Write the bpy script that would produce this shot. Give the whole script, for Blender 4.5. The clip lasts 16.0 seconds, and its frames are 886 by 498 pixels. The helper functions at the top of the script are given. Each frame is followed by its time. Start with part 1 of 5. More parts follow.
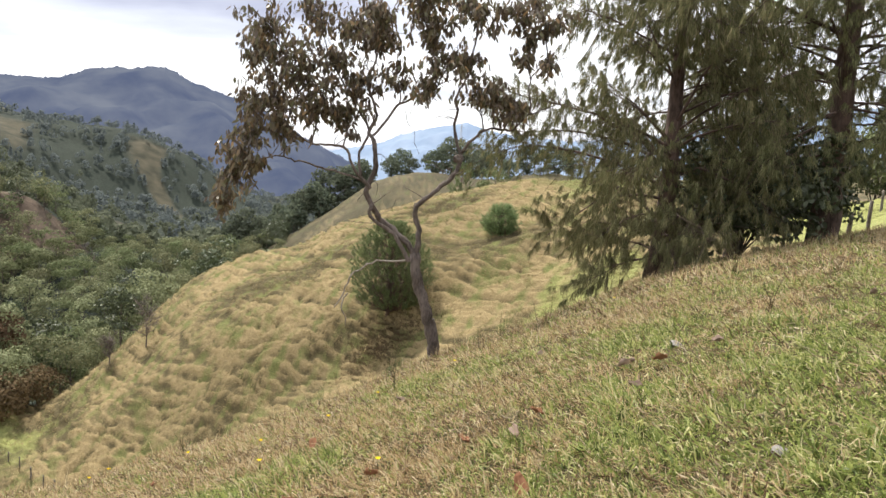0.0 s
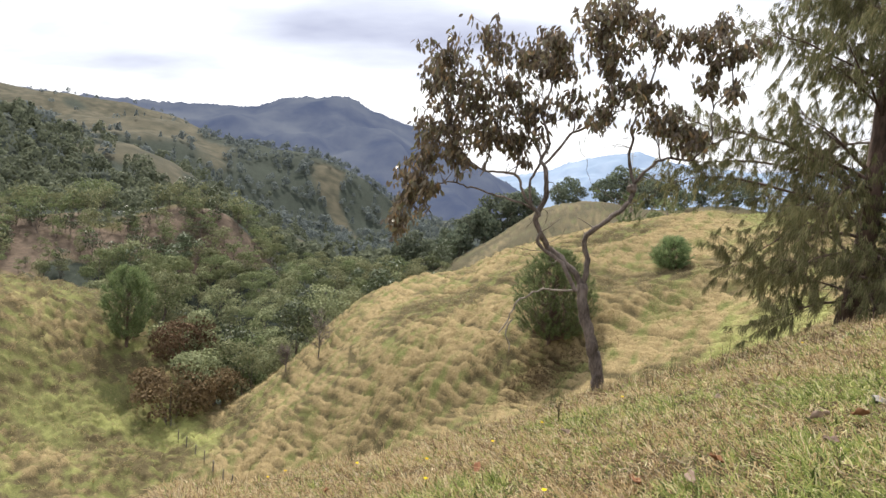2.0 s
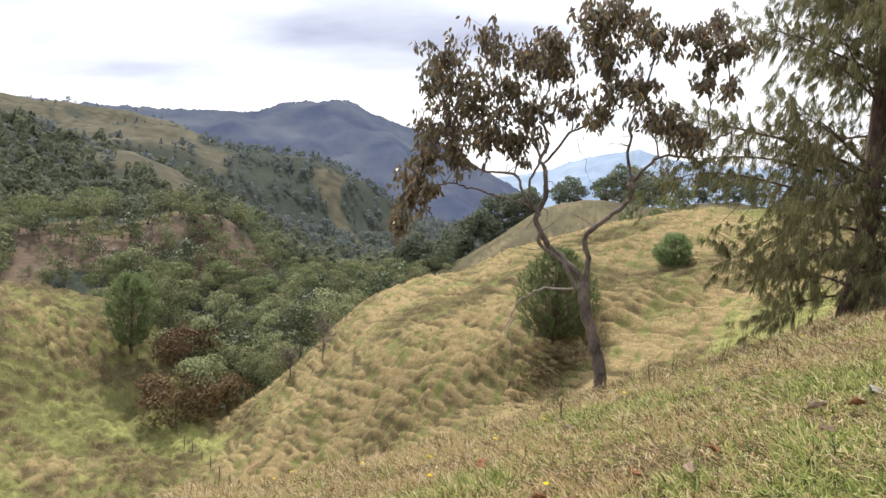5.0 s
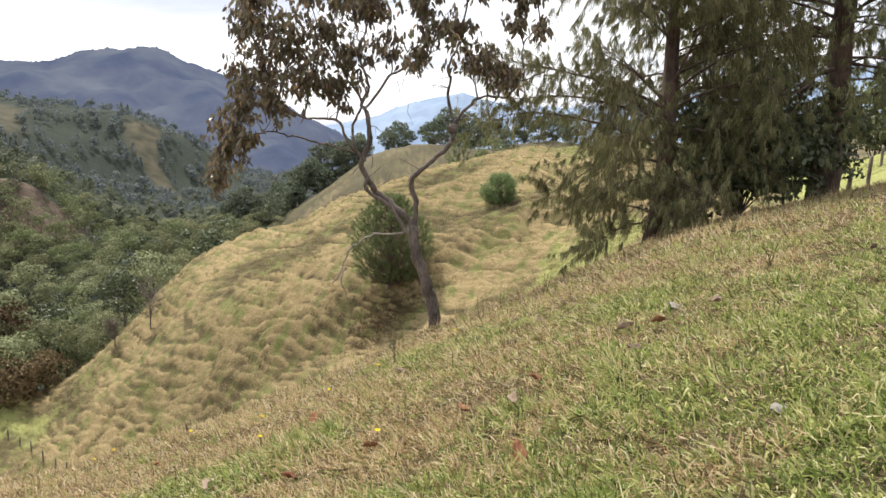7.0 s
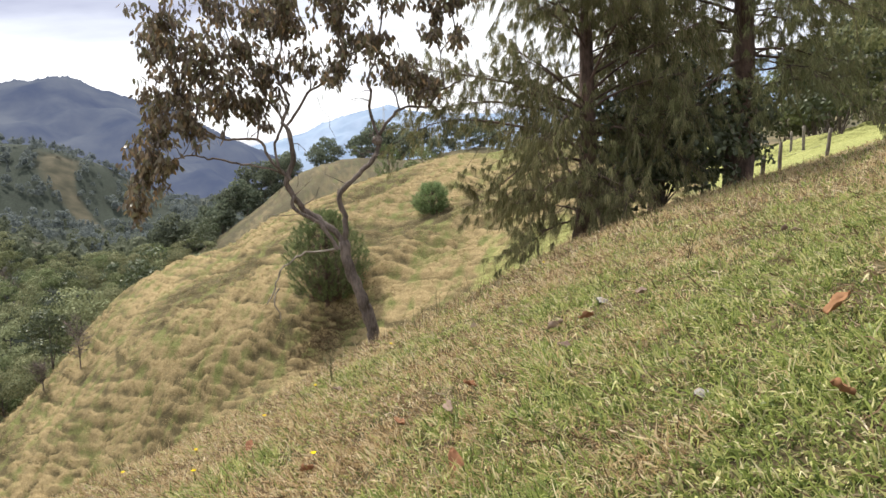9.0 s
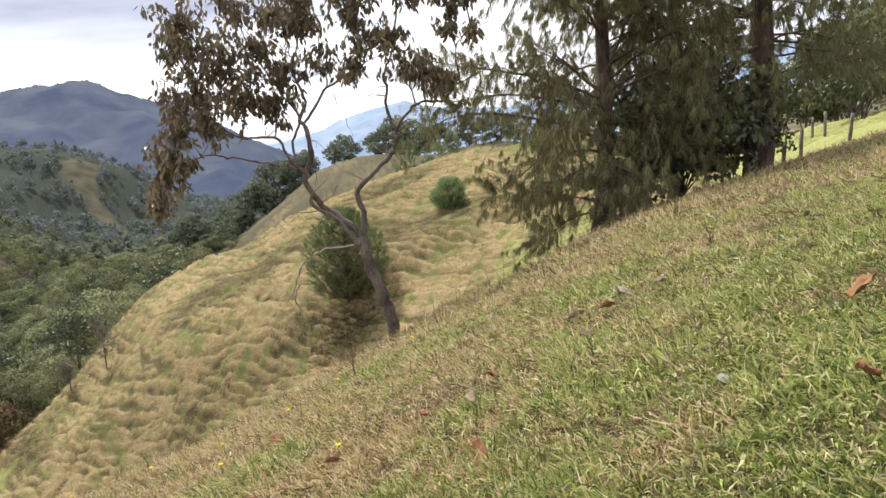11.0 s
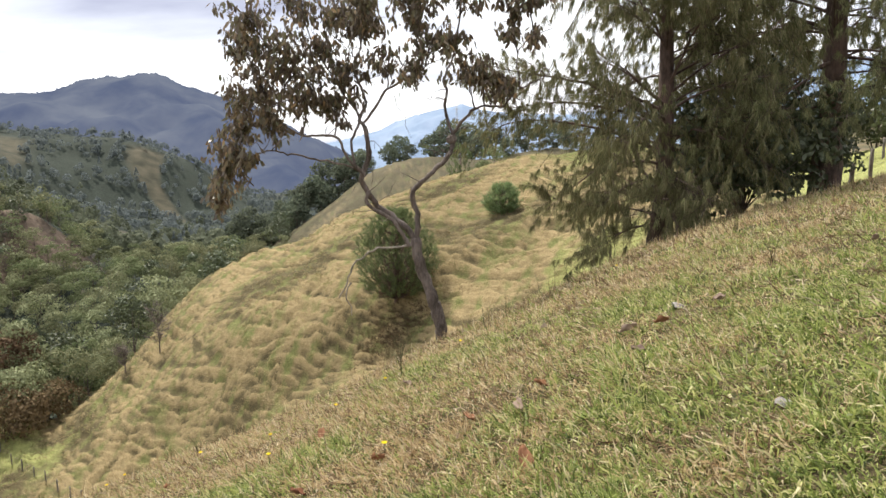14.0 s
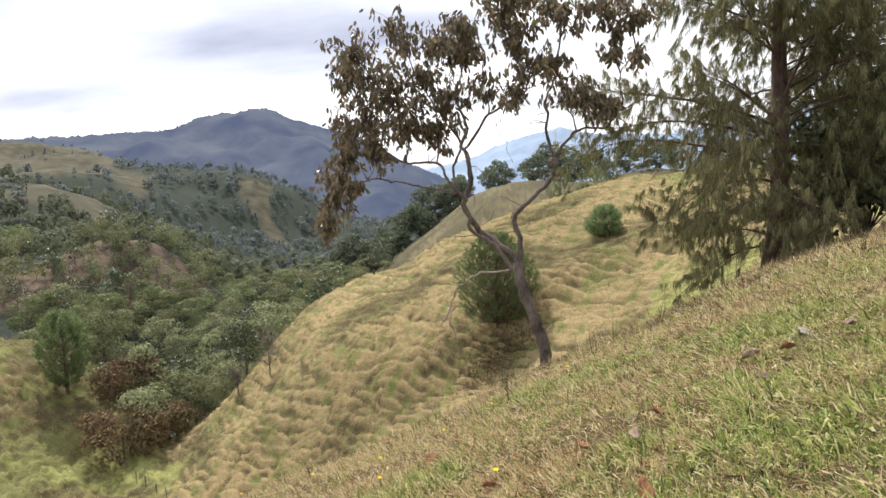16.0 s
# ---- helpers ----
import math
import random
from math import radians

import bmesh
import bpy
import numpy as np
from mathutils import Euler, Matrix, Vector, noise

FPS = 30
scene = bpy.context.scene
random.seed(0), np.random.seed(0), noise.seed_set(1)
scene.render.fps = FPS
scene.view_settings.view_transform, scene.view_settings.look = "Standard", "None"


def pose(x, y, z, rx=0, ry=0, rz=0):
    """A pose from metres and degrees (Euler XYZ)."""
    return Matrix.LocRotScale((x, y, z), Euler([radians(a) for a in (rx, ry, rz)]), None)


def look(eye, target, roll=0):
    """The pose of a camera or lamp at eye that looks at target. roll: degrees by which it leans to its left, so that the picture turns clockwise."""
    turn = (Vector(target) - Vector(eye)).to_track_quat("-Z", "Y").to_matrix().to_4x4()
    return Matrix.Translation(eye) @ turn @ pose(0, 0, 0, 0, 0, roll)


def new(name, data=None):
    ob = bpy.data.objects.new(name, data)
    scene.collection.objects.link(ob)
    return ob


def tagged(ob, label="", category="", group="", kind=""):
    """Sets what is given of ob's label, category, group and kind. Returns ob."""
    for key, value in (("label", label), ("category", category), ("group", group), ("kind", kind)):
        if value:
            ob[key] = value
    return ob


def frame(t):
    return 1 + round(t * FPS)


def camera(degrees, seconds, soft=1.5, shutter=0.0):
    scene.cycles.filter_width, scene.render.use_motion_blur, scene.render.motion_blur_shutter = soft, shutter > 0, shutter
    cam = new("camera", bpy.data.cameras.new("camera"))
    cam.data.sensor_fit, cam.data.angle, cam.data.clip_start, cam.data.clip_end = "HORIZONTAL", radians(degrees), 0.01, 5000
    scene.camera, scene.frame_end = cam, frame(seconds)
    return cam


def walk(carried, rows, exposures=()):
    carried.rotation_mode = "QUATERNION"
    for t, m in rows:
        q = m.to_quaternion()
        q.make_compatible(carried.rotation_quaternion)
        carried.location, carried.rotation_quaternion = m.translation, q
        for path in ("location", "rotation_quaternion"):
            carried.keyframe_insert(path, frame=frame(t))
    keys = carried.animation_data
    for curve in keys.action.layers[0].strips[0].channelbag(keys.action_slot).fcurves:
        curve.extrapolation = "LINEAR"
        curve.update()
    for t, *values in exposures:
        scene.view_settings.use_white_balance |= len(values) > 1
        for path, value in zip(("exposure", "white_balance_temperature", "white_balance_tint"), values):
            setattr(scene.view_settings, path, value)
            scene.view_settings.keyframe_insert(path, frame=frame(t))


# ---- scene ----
cam = camera(62.8, 16.0)
PATH = [
    (0, (-0.003, -0.146, 1.654), (0.02, 1.834, 1.377), 4.6),
    (0.5, (-0.028, -0.137, 1.652), (-0.12, 1.834, 1.328), 5.2),
    (1, (-0.04, -0.142, 1.657), (-0.235, 1.821, 1.329), 5.7),
    (1.5, (-0.064, -0.153, 1.652), (-0.37, 1.804, 1.371), 5.5),
    (2, (-0.076, -0.169, 1.655), (-0.503, 1.769, 1.412), 5.5),
    (2.5, (-0.079, -0.238, 1.656), (-0.57, 1.687, 1.43), 5.9),
    (3, (-0.083, -0.274, 1.666), (-0.536, 1.663, 1.452), 5.9),
    (5.3, (-0.039, -0.224, 1.648), (-0.467, 1.713, 1.393), 4.2),
    (5.5, (-0.065, -0.18, 1.639), (-0.456, 1.762, 1.367), 4.5),
    (6, (0.026, -0.114, 1.626), (-0.092, 1.858, 1.318), 4.5),
    (6.5, (0.043, -0.086, 1.63), (0.065, 1.886, 1.295), 3.6),
    (7, (0.045, -0.09, 1.631), (0.071, 1.878, 1.277), 2.6),
    (7.5, (0.089, -0.079, 1.627), (0.193, 1.887, 1.275), 1.8),
    (8, (0.096, -0.083, 1.627), (0.266, 1.883, 1.298), 1.3),
    (8.2, (0.11, -0.059, 1.632), (0.286, 1.907, 1.31), 0.7),
    (10.5, (0.132, -0.081, 1.615), (0.338, 1.881, 1.29), -2.2),
    (11, (0.117, -0.085, 1.612), (0.264, 1.881, 1.277), -2.3),
    (11.5, (0.126, -0.081, 1.609), (0.243, 1.885, 1.264), -2.1),
    (12, (0.128, -0.084, 1.607), (0.253, 1.881, 1.254), -1.6),
    (12.5, (0.1, -0.096, 1.613), (0.256, 1.865, 1.252), -0.3),
    (13, (0.085, -0.112, 1.618), (0.133, 1.856, 1.262), -0.2),
    (13.5, (0.086, -0.114, 1.624), (0.1, 1.857, 1.284), -0.1),
    (14, (0.085, -0.101, 1.619), (0.095, 1.873, 1.297), -0.0),
    (14.5, (0.077, -0.107, 1.619), (0.068, 1.869, 1.313), -0.2),
    (15, (0.038, -0.104, 1.624), (-0.1, 1.87, 1.336), -1.4),
    (15.5, (0.03, -0.103, 1.626), (-0.212, 1.864, 1.359), -2.1),
    (16, (0.03, -0.093, 1.619), (-0.233, 1.874, 1.368), -1.8),
]
walk(cam, [(t, look(eye, target, roll)) for t, eye, target, roll in PATH])

# ---- light ----
SUN_UP, SUN_TURN = radians(56), radians(-34)
scene.view_settings.exposure = 0.43
world = bpy.data.worlds.new("sky")
scene.world = world
world.use_nodes = True


def build_sky():
    nt = world.node_tree
    nt.nodes.clear()
    n, k = nt.nodes.new, nt.links.new
    out, bg = n("ShaderNodeOutputWorld"), n("ShaderNodeBackground")
    sky = n("ShaderNodeTexSky")
    sky.sky_type, sky.sun_disc = "NISHITA", False
    sky.sun_elevation, sky.sun_rotation = SUN_UP, SUN_TURN
    gain = n("ShaderNodeVectorMath")
    gain.operation = "SCALE"
    gain.inputs["Scale"].default_value = 0.1
    k(sky.outputs[0], gain.inputs[0])
    co = n("ShaderNodeTexCoord")
    # flatten the dome so that clouds stretch towards the horizon
    sep = n("ShaderNodeSeparateXYZ")
    k(co.outputs["Generated"], sep.inputs[0])
    up = n("ShaderNodeMath")
    up.operation = "ADD"
    up.inputs[1].default_value = 0.22
    k(sep.outputs["Z"], up.inputs[0])
    top = n("ShaderNodeMath")
    top.operation = "MAXIMUM"
    top.inputs[1].default_value = 0.05
    k(up.outputs[0], top.inputs[0])
    div = n("ShaderNodeVectorMath")
    div.operation = "DIVIDE"
    k(co.outputs["Generated"], div.inputs[0])
    com = n("ShaderNodeCombineXYZ")
    for i in range(3):
        k(top.outputs[0], com.inputs[i])
    k(com.outputs[0], div.inputs[1])
    mp = n("ShaderNodeMapping")
    mp.inputs["Location"].default_value = (CLOUD_X, CLOUD_Y, 0)
    mp.inputs["Scale"].default_value = (0.75, 1.25, 0.0)
    k(div.outputs[0], mp.inputs["Vector"])
    big = n("ShaderNodeTexNoise")
    big.inputs["Scale"].default_value, big.inputs["Detail"].default_value = 1.1, 6
    big.inputs["Roughness"].default_value = 0.48
    k(mp.outputs[0], big.inputs["Vector"])
    ramp = n("ShaderNodeValToRGB")
    e = ramp.color_ramp.elements
    e[0].position, e[0].color = 0.44, (1.12, 1.13, 1.16, 1)
    e[1].position, e[1].color = 0.72, (0.44, 0.46, 0.59, 1)
    mid = e.new(0.55)
    mid.color = (0.73, 0.76, 0.87, 1)
    spot_map = n("ShaderNodeMapping")
    spot_map.vector_type = "TEXTURE"
    spot_map.inputs["Location"].default_value = (-0.78, 2.44, 0)
    spot_map.inputs["Scale"].default_value = (0.95, 0.5, 1.0)
    flat = n("ShaderNodeVectorMath")
    flat.operation = "MULTIPLY"
    flat.inputs[1].default_value = (1, 1, 0)
    k(div.outputs[0], flat.inputs[0])
    k(flat.outputs[0], spot_map.inputs["Vector"])
    far_off = n("ShaderNodeVectorMath")
    far_off.operation = "LENGTH"
    k(spot_map.outputs[0], far_off.inputs[0])
    grey = n("ShaderNodeMapRange")
    grey.interpolation_type = "SMOOTHERSTEP"
    grey.inputs["From Min"].default_value, grey.inputs["From Max"].default_value = 1.0, 0.0
    grey.inputs["To Min"].default_value, grey.inputs["To Max"].default_value = -0.05, 0.26
    k(far_off.outputs["Value"], grey.inputs["Value"])
    total = n("ShaderNodeMath")
    total.operation = "ADD"
    k(big.outputs["Fac"], total.inputs[0])
    k(grey.outputs[0], total.inputs[1])
    k(total.outputs[0], ramp.inputs[0])
    mix = n("ShaderNodeMix")
    mix.data_type = "RGBA"
    mix.inputs[0].default_value = 0.93
    k(gain.outputs[0], mix.inputs[6])
    k(ramp.outputs[0], mix.inputs[7])
    k(mix.outputs[2], bg.inputs["Color"])
    bg.inputs["Strength"].default_value = 1.0
    k(bg.outputs[0], out.inputs["Surface"])


CLOUD_X, CLOUD_Y = 0.0, 0.0
build_sky()
sun_data = bpy.data.lights.new("sun", "SUN")
sun_data.energy, sun_data.angle, sun_data.color = 5.0, radians(3.0), (1.0, 0.94, 0.84)
sun = new("sun", sun_data)
sun_way = Vector((math.sin(SUN_TURN) * math.cos(SUN_UP), math.cos(SUN_TURN) * math.cos(SUN_UP), math.sin(SUN_UP)))
sun.matrix_world = look(sun_way * 60, (0, 0, 0))


# ---- materials ----
def shader(name):
    m = bpy.data.materials.new(name)
    m.use_nodes = True
    nt = m.node_tree
    nt.nodes.clear()
    return m, nt, nt.nodes.new, nt.links.new


def ramp_node(n, stops):
    r = n("ShaderNodeValToRGB")
    e = r.color_ramp.elements
    e[0].position, e[0].color = stops[0][0], (*stops[0][1], 1)
    e[1].position, e[1].color = stops[-1][0], (*stops[-1][1], 1)
    for p, c in stops[1:-1]:
        e.new(p).color = (*c, 1)
    return r


def noise_node(n, k, co, scale, detail=4, rough=0.55):
    t = n("ShaderNodeTexNoise")
    t.inputs["Scale"].default_value, t.inputs["Detail"].default_value, t.inputs["Roughness"].default_value = scale, detail, rough
    if co is not None:
        k(co, t.inputs["Vector"])
    return t


def mix_node(n, k, fac, a, b, blend="MIX"):
    m = n("ShaderNodeMix")
    m.data_type, m.blend_type = "RGBA", blend
    for sock, v in ((m.inputs[0], fac), (m.inputs[6], a), (m.inputs[7], b)):
        if isinstance(v, (int, float)):
            sock.default_value = v
        elif isinstance(v, tuple):
            sock.default_value = (*v, 1)
        else:
            k(v, sock)
    return m.outputs[2]


def leaf_material(name, stops, through_light=0.35, rough=0.7, patch=0.0, patch_color=(0.2, 0.15, 0.07), gloss=0.05):
    """Foliage: every leaf takes its own tone, some light passes through it."""
    m, nt, n, k = shader(name)
    geo = n("ShaderNodeNewGeometry")
    r = ramp_node(n, stops)
    k(geo.outputs["Random Per Island"], r.inputs[0])
    col = r.outputs[0]
    obj = n("ShaderNodeObjectInfo")
    hsv = n("ShaderNodeHueSaturation")
    val = n("ShaderNodeMapRange")
    val.inputs["To Min"].default_value, val.inputs["To Max"].default_value = 0.8, 1.25
    k(obj.outputs["Random"], val.inputs["Value"])
    k(val.outputs[0], hsv.inputs["Value"])
    hue = n("ShaderNodeMapRange")
    hue.inputs["To Min"].default_value, hue.inputs["To Max"].default_value = 0.485, 0.515
    k(obj.outputs["Random"], hue.inputs["Value"])
    k(hue.outputs[0], hsv.inputs["Hue"])
    k(col, hsv.inputs["Color"])
    col = hsv.outputs[0]
    if patch:
        t = noise_node(n, k, geo.outputs["Position"], 0.9, 2)
        f = n("ShaderNodeMapRange")
        f.inputs["From Min"].default_value, f.inputs["From Max"].default_value = 0.55, 0.72
        f.inputs["To Max"].default_value = patch
        k(t.outputs["Fac"], f.inputs["Value"])
        col = mix_node(n, k, f.outputs[0], col, patch_color)
    p = n("ShaderNodeBsdfPrincipled")
    p.inputs["Roughness"].default_value = rough
    p.inputs["Specular IOR Level"].default_value = gloss
    k(col, p.inputs["Base Color"])
    tr = n("ShaderNodeBsdfTranslucent")
    k(col, tr.inputs["Color"])
    mx = n("ShaderNodeMixShader")
    mx.inputs[0].default_value = through_light
    k(p.outputs[0], mx.inputs[1])
    k(tr.outputs[0], mx.inputs[2])
    out = n("ShaderNodeOutputMaterial")
    k(mx.outputs[0], out.inputs["Surface"])
    return m


def bark_material(name, dark, light, scale=9.0, rough=0.9):
    m, nt, n, k = shader(name)
    co = n("ShaderNodeTexCoord")
    mp = n("ShaderNodeMapping")
    mp.inputs["Scale"].default_value = (1, 1, 0.25)
    k(co.outputs["Object"], mp.inputs["Vector"])
    fine = noise_node(n, k, mp.outputs[0], scale * 3, 5, 0.65)
    wide = noise_node(n, k, co.outputs["Object"], 1.6, 3)
    add = n("ShaderNodeMath")
    add.operation = "MULTIPLY_ADD"
    add.inputs[1].default_value = 0.6
    k(wide.outputs["Fac"], add.inputs[0])
    half = n("ShaderNodeMath")
    half.operation = "MULTIPLY"
    half.inputs[1].default_value = 0.5
    k(fine.outputs["Fac"], half.inputs[0])
    k(half.outputs[0], add.inputs[2])
    r = ramp_node(n, [(0.42, dark), (0.66, light)])
    k(add.outputs[0], r.inputs[0])
    bump = n("ShaderNodeBump")
    bump.inputs["Strength"].default_value, bump.inputs["Distance"].default_value = 1.0, 0.035
    k(fine.outputs["Fac"], bump.inputs["Height"])
    p = n("ShaderNodeBsdfPrincipled")
    p.inputs["Roughness"].default_value = rough
    k(r.outputs[0], p.inputs["Base Color"])
    k(bump.outputs[0], p.inputs["Normal"])
    k(p.outputs[0], n("ShaderNodeOutputMaterial").inputs["Surface"])
    return m


def plain_material(name, a, b, scale=20.0, rough=0.8):
    m, nt, n, k = shader(name)
    co = n("ShaderNodeTexCoord")
    t = noise_node(n, k, co.outputs["Object"], scale, 4)
    r = ramp_node(n, [(0.3, a), (0.7, b)])
    k(t.outputs["Fac"], r.inputs[0])
    p = n("ShaderNodeBsdfPrincipled")
    p.inputs["Roughness"].default_value = rough
    k(r.outputs[0], p.inputs["Base Color"])
    k(p.outputs[0], n("ShaderNodeOutputMaterial").inputs["Surface"])
    return m


def ground_material():
    """Pasture, dry tussock, bare red soil and woodland floor, each where its share is kept on the sheet."""
    m, nt, n, k = shader("hill_pasture")
    geo = n("ShaderNodeNewGeometry")
    pos = geo.outputs["Position"]

    def share(name):
        a = n("ShaderNodeAttribute")
        a.attribute_name = name
        return a.outputs["Fac"]

    fine = noise_node(n, k, pos, 9.0, 5, 0.7)
    mid = noise_node(n, k, pos, 0.8, 4, 0.6)
    wide = noise_node(n, k, pos, 0.09, 3, 0.5)
    straw = ramp_node(n, [(0.3, (0.155, 0.118, 0.06)), (0.5, (0.25, 0.192, 0.10)), (0.72, (0.345, 0.27, 0.15))])
    k(fine.outputs["Fac"], straw.inputs[0])
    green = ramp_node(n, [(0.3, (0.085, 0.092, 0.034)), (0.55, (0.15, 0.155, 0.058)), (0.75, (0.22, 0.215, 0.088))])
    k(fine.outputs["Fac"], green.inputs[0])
    # brown turf, darkened to stand for shade between blades and clumps
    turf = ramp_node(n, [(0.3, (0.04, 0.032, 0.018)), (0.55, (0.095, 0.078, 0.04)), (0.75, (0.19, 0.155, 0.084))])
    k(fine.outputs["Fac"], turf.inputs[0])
    soil = ramp_node(n, [(0.3, (0.06, 0.046, 0.034)), (0.7, (0.14, 0.105, 0.08))])
    k(mid.outputs["Fac"], soil.inputs[0])
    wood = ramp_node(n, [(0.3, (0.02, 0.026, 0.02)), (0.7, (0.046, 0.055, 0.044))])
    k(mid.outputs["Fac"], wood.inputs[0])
    # far fields, with cloud shade darkened into the colour
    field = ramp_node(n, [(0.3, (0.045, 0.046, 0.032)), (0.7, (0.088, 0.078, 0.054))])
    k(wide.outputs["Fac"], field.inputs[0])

    def ragged(value, amount):
        s = n("ShaderNodeMath")
        s.operation = "MULTIPLY_ADD"
        s.inputs[1].default_value = amount
        k(mid.outputs["Fac"], s.inputs[0])
        k(value, s.inputs[2])
        r = n("ShaderNodeMapRange")
        r.inputs["From Min"].default_value, r.inputs["From Max"].default_value = 0.3 + amount / 2, 0.7 + amount / 2
        k(s.outputs[0], r.inputs["Value"])
        return r.outputs[0]

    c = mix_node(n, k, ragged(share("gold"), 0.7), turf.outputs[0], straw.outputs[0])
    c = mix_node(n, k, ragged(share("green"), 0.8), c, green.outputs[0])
    fresh = ramp_node(n, [(0.3, (0.165, 0.175, 0.062)), (0.55, (0.265, 0.275, 0.10)), (0.75, (0.36, 0.36, 0.15))])
    k(fine.outputs["Fac"], fresh.inputs[0])
    c = mix_node(n, k, ragged(share("fresh"), 0.8), c, fresh.outputs[0])
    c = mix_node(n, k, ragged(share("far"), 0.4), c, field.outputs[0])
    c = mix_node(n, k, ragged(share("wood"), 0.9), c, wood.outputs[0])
    c = mix_node(n, k, ragged(share("soil"), 0.9), c, soil.outputs[0])
    tone = n("ShaderNodeMapRange")
    tone.inputs["To Min"].default_value, tone.inputs["To Max"].default_value = 0.75, 1.25
    k(wide.outputs["Fac"], tone.inputs["Value"])
    hsv = n("ShaderNodeHueSaturation")
    k(tone.outputs[0], hsv.inputs["Value"])
    k(c, hsv.inputs["Color"])
    shag = noise_node(n, k, pos, 2.6, 5, 0.7)
    rise = n("ShaderNodeMath")
    rise.operation = "ADD"
    k(fine.outputs["Fac"], rise.inputs[0])
    k(shag.outputs["Fac"], rise.inputs[1])
    bump = n("ShaderNodeBump")
    bump.inputs["Strength"].default_value, bump.inputs["Distance"].default_value = 0.7, 0.1
    k(rise.outputs[0], bump.inputs["Height"])
    p = n("ShaderNodeBsdfPrincipled")
    p.inputs["Roughness"].default_value, p.inputs["Specular IOR Level"].default_value = 0.95, 0.1
    k(hsv.outputs[0], p.inputs["Base Color"])
    k(bump.outputs[0], p.inputs["Normal"])
    k(p.outputs[0], n("ShaderNodeOutputMaterial").inputs["Surface"])
    return m


def mountain_material(name, a, b, haze_glow, strength):
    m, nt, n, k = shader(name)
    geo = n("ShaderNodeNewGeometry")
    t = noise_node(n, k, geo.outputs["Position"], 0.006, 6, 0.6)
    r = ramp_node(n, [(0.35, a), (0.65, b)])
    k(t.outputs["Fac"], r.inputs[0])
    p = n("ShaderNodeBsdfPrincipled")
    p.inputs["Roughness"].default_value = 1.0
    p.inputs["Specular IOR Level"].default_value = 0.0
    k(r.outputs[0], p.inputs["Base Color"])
    # blue air haze over the slopes, put in as emission
    p.inputs["Emission Color"].default_value = (*haze_glow, 1)
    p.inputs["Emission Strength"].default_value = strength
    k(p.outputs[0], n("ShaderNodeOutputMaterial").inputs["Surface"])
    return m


M_GROUND = ground_material()
# both ranges carry their distance haze in bluish colour and emission
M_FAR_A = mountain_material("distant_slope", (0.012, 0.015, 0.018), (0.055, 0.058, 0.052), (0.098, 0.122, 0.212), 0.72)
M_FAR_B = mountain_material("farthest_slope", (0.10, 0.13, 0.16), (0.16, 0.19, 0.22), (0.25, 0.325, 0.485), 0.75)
M_TURF_BLADE = leaf_material("pasture_blades", [(0.0, (0.05, 0.075, 0.018)), (0.35, (0.22, 0.29, 0.075)), (0.65, (0.37, 0.44, 0.135)), (0.85, (0.54, 0.54, 0.21)), (1.0, (0.78, 0.71, 0.44))], 0.42, 0.5, gloss=0.35)
M_STRAW_BLADE = leaf_material("straw_blades", [(0.0, (0.20, 0.153, 0.082)), (0.5, (0.275, 0.213, 0.118)), (1.0, (0.36, 0.286, 0.165))], 0.14)
M_PINE = leaf_material("pine_needles", [(0.0, (0.115, 0.132, 0.064)), (0.5, (0.225, 0.236, 0.118)), (0.85, (0.33, 0.325, 0.17)), (1.0, (0.44, 0.40, 0.23))], 0.5, 0.6, 0.35, (0.15, 0.12, 0.05))
M_PINE_YOUNG = leaf_material("young_pine_needles", [(0.0, (0.085, 0.115, 0.055)), (0.5, (0.155, 0.20, 0.09)), (1.0, (0.25, 0.30, 0.145))], 0.45, 0.5)
M_BROWN_LEAF = leaf_material("browned_leaves", [(0.0, (0.07, 0.05, 0.036)), (0.4, (0.13, 0.095, 0.068)), (0.7, (0.125, 0.12, 0.066)), (0.9, (0.19, 0.14, 0.095)), (1.0, (0.28, 0.18, 0.10))], 0.28, 0.42, gloss=0.45)
M_WOODS = leaf_material("woodland_leaves", [(0.0, (0.105, 0.122, 0.058)), (0.5, (0.145, 0.165, 0.08)), (1.0, (0.195, 0.212, 0.11))], 0.24)
M_WOODS_PALE = leaf_material("pale_woodland_leaves", [(0.0, (0.13, 0.142, 0.075)), (0.5, (0.19, 0.20, 0.11)), (1.0, (0.27, 0.275, 0.155))], 0.24)
M_WOODS_RED = leaf_material("reddish_leaves", [(0.0, (0.085, 0.056, 0.036)), (0.5, (0.125, 0.085, 0.052)), (1.0, (0.175, 0.12, 0.072))], 0.24)
M_WOODS_DARK = leaf_material("dark_woodland_leaves", [(0.0, (0.045, 0.058, 0.028)), (0.5, (0.068, 0.088, 0.04)), (1.0, (0.10, 0.122, 0.06))], 0.16, 0.45, gloss=0.4)
M_BARK = bark_material("grey_brown_bark", (0.04, 0.03, 0.024), (0.20, 0.16, 0.14))
M_BARK_PALE = bark_material("pale_dead_bark", (0.10, 0.085, 0.07), (0.30, 0.26, 0.22))
M_PINE_BARK = bark_material("pine_bark", (0.035, 0.022, 0.017), (0.15, 0.098, 0.078), 5)
M_POST = bark_material("weathered_post", (0.07, 0.06, 0.05), (0.24, 0.21, 0.18), 12)
M_WIRE = plain_material("rusty_wire", (0.08, 0.06, 0.05), (0.16, 0.13, 0.11), 40, 0.6)
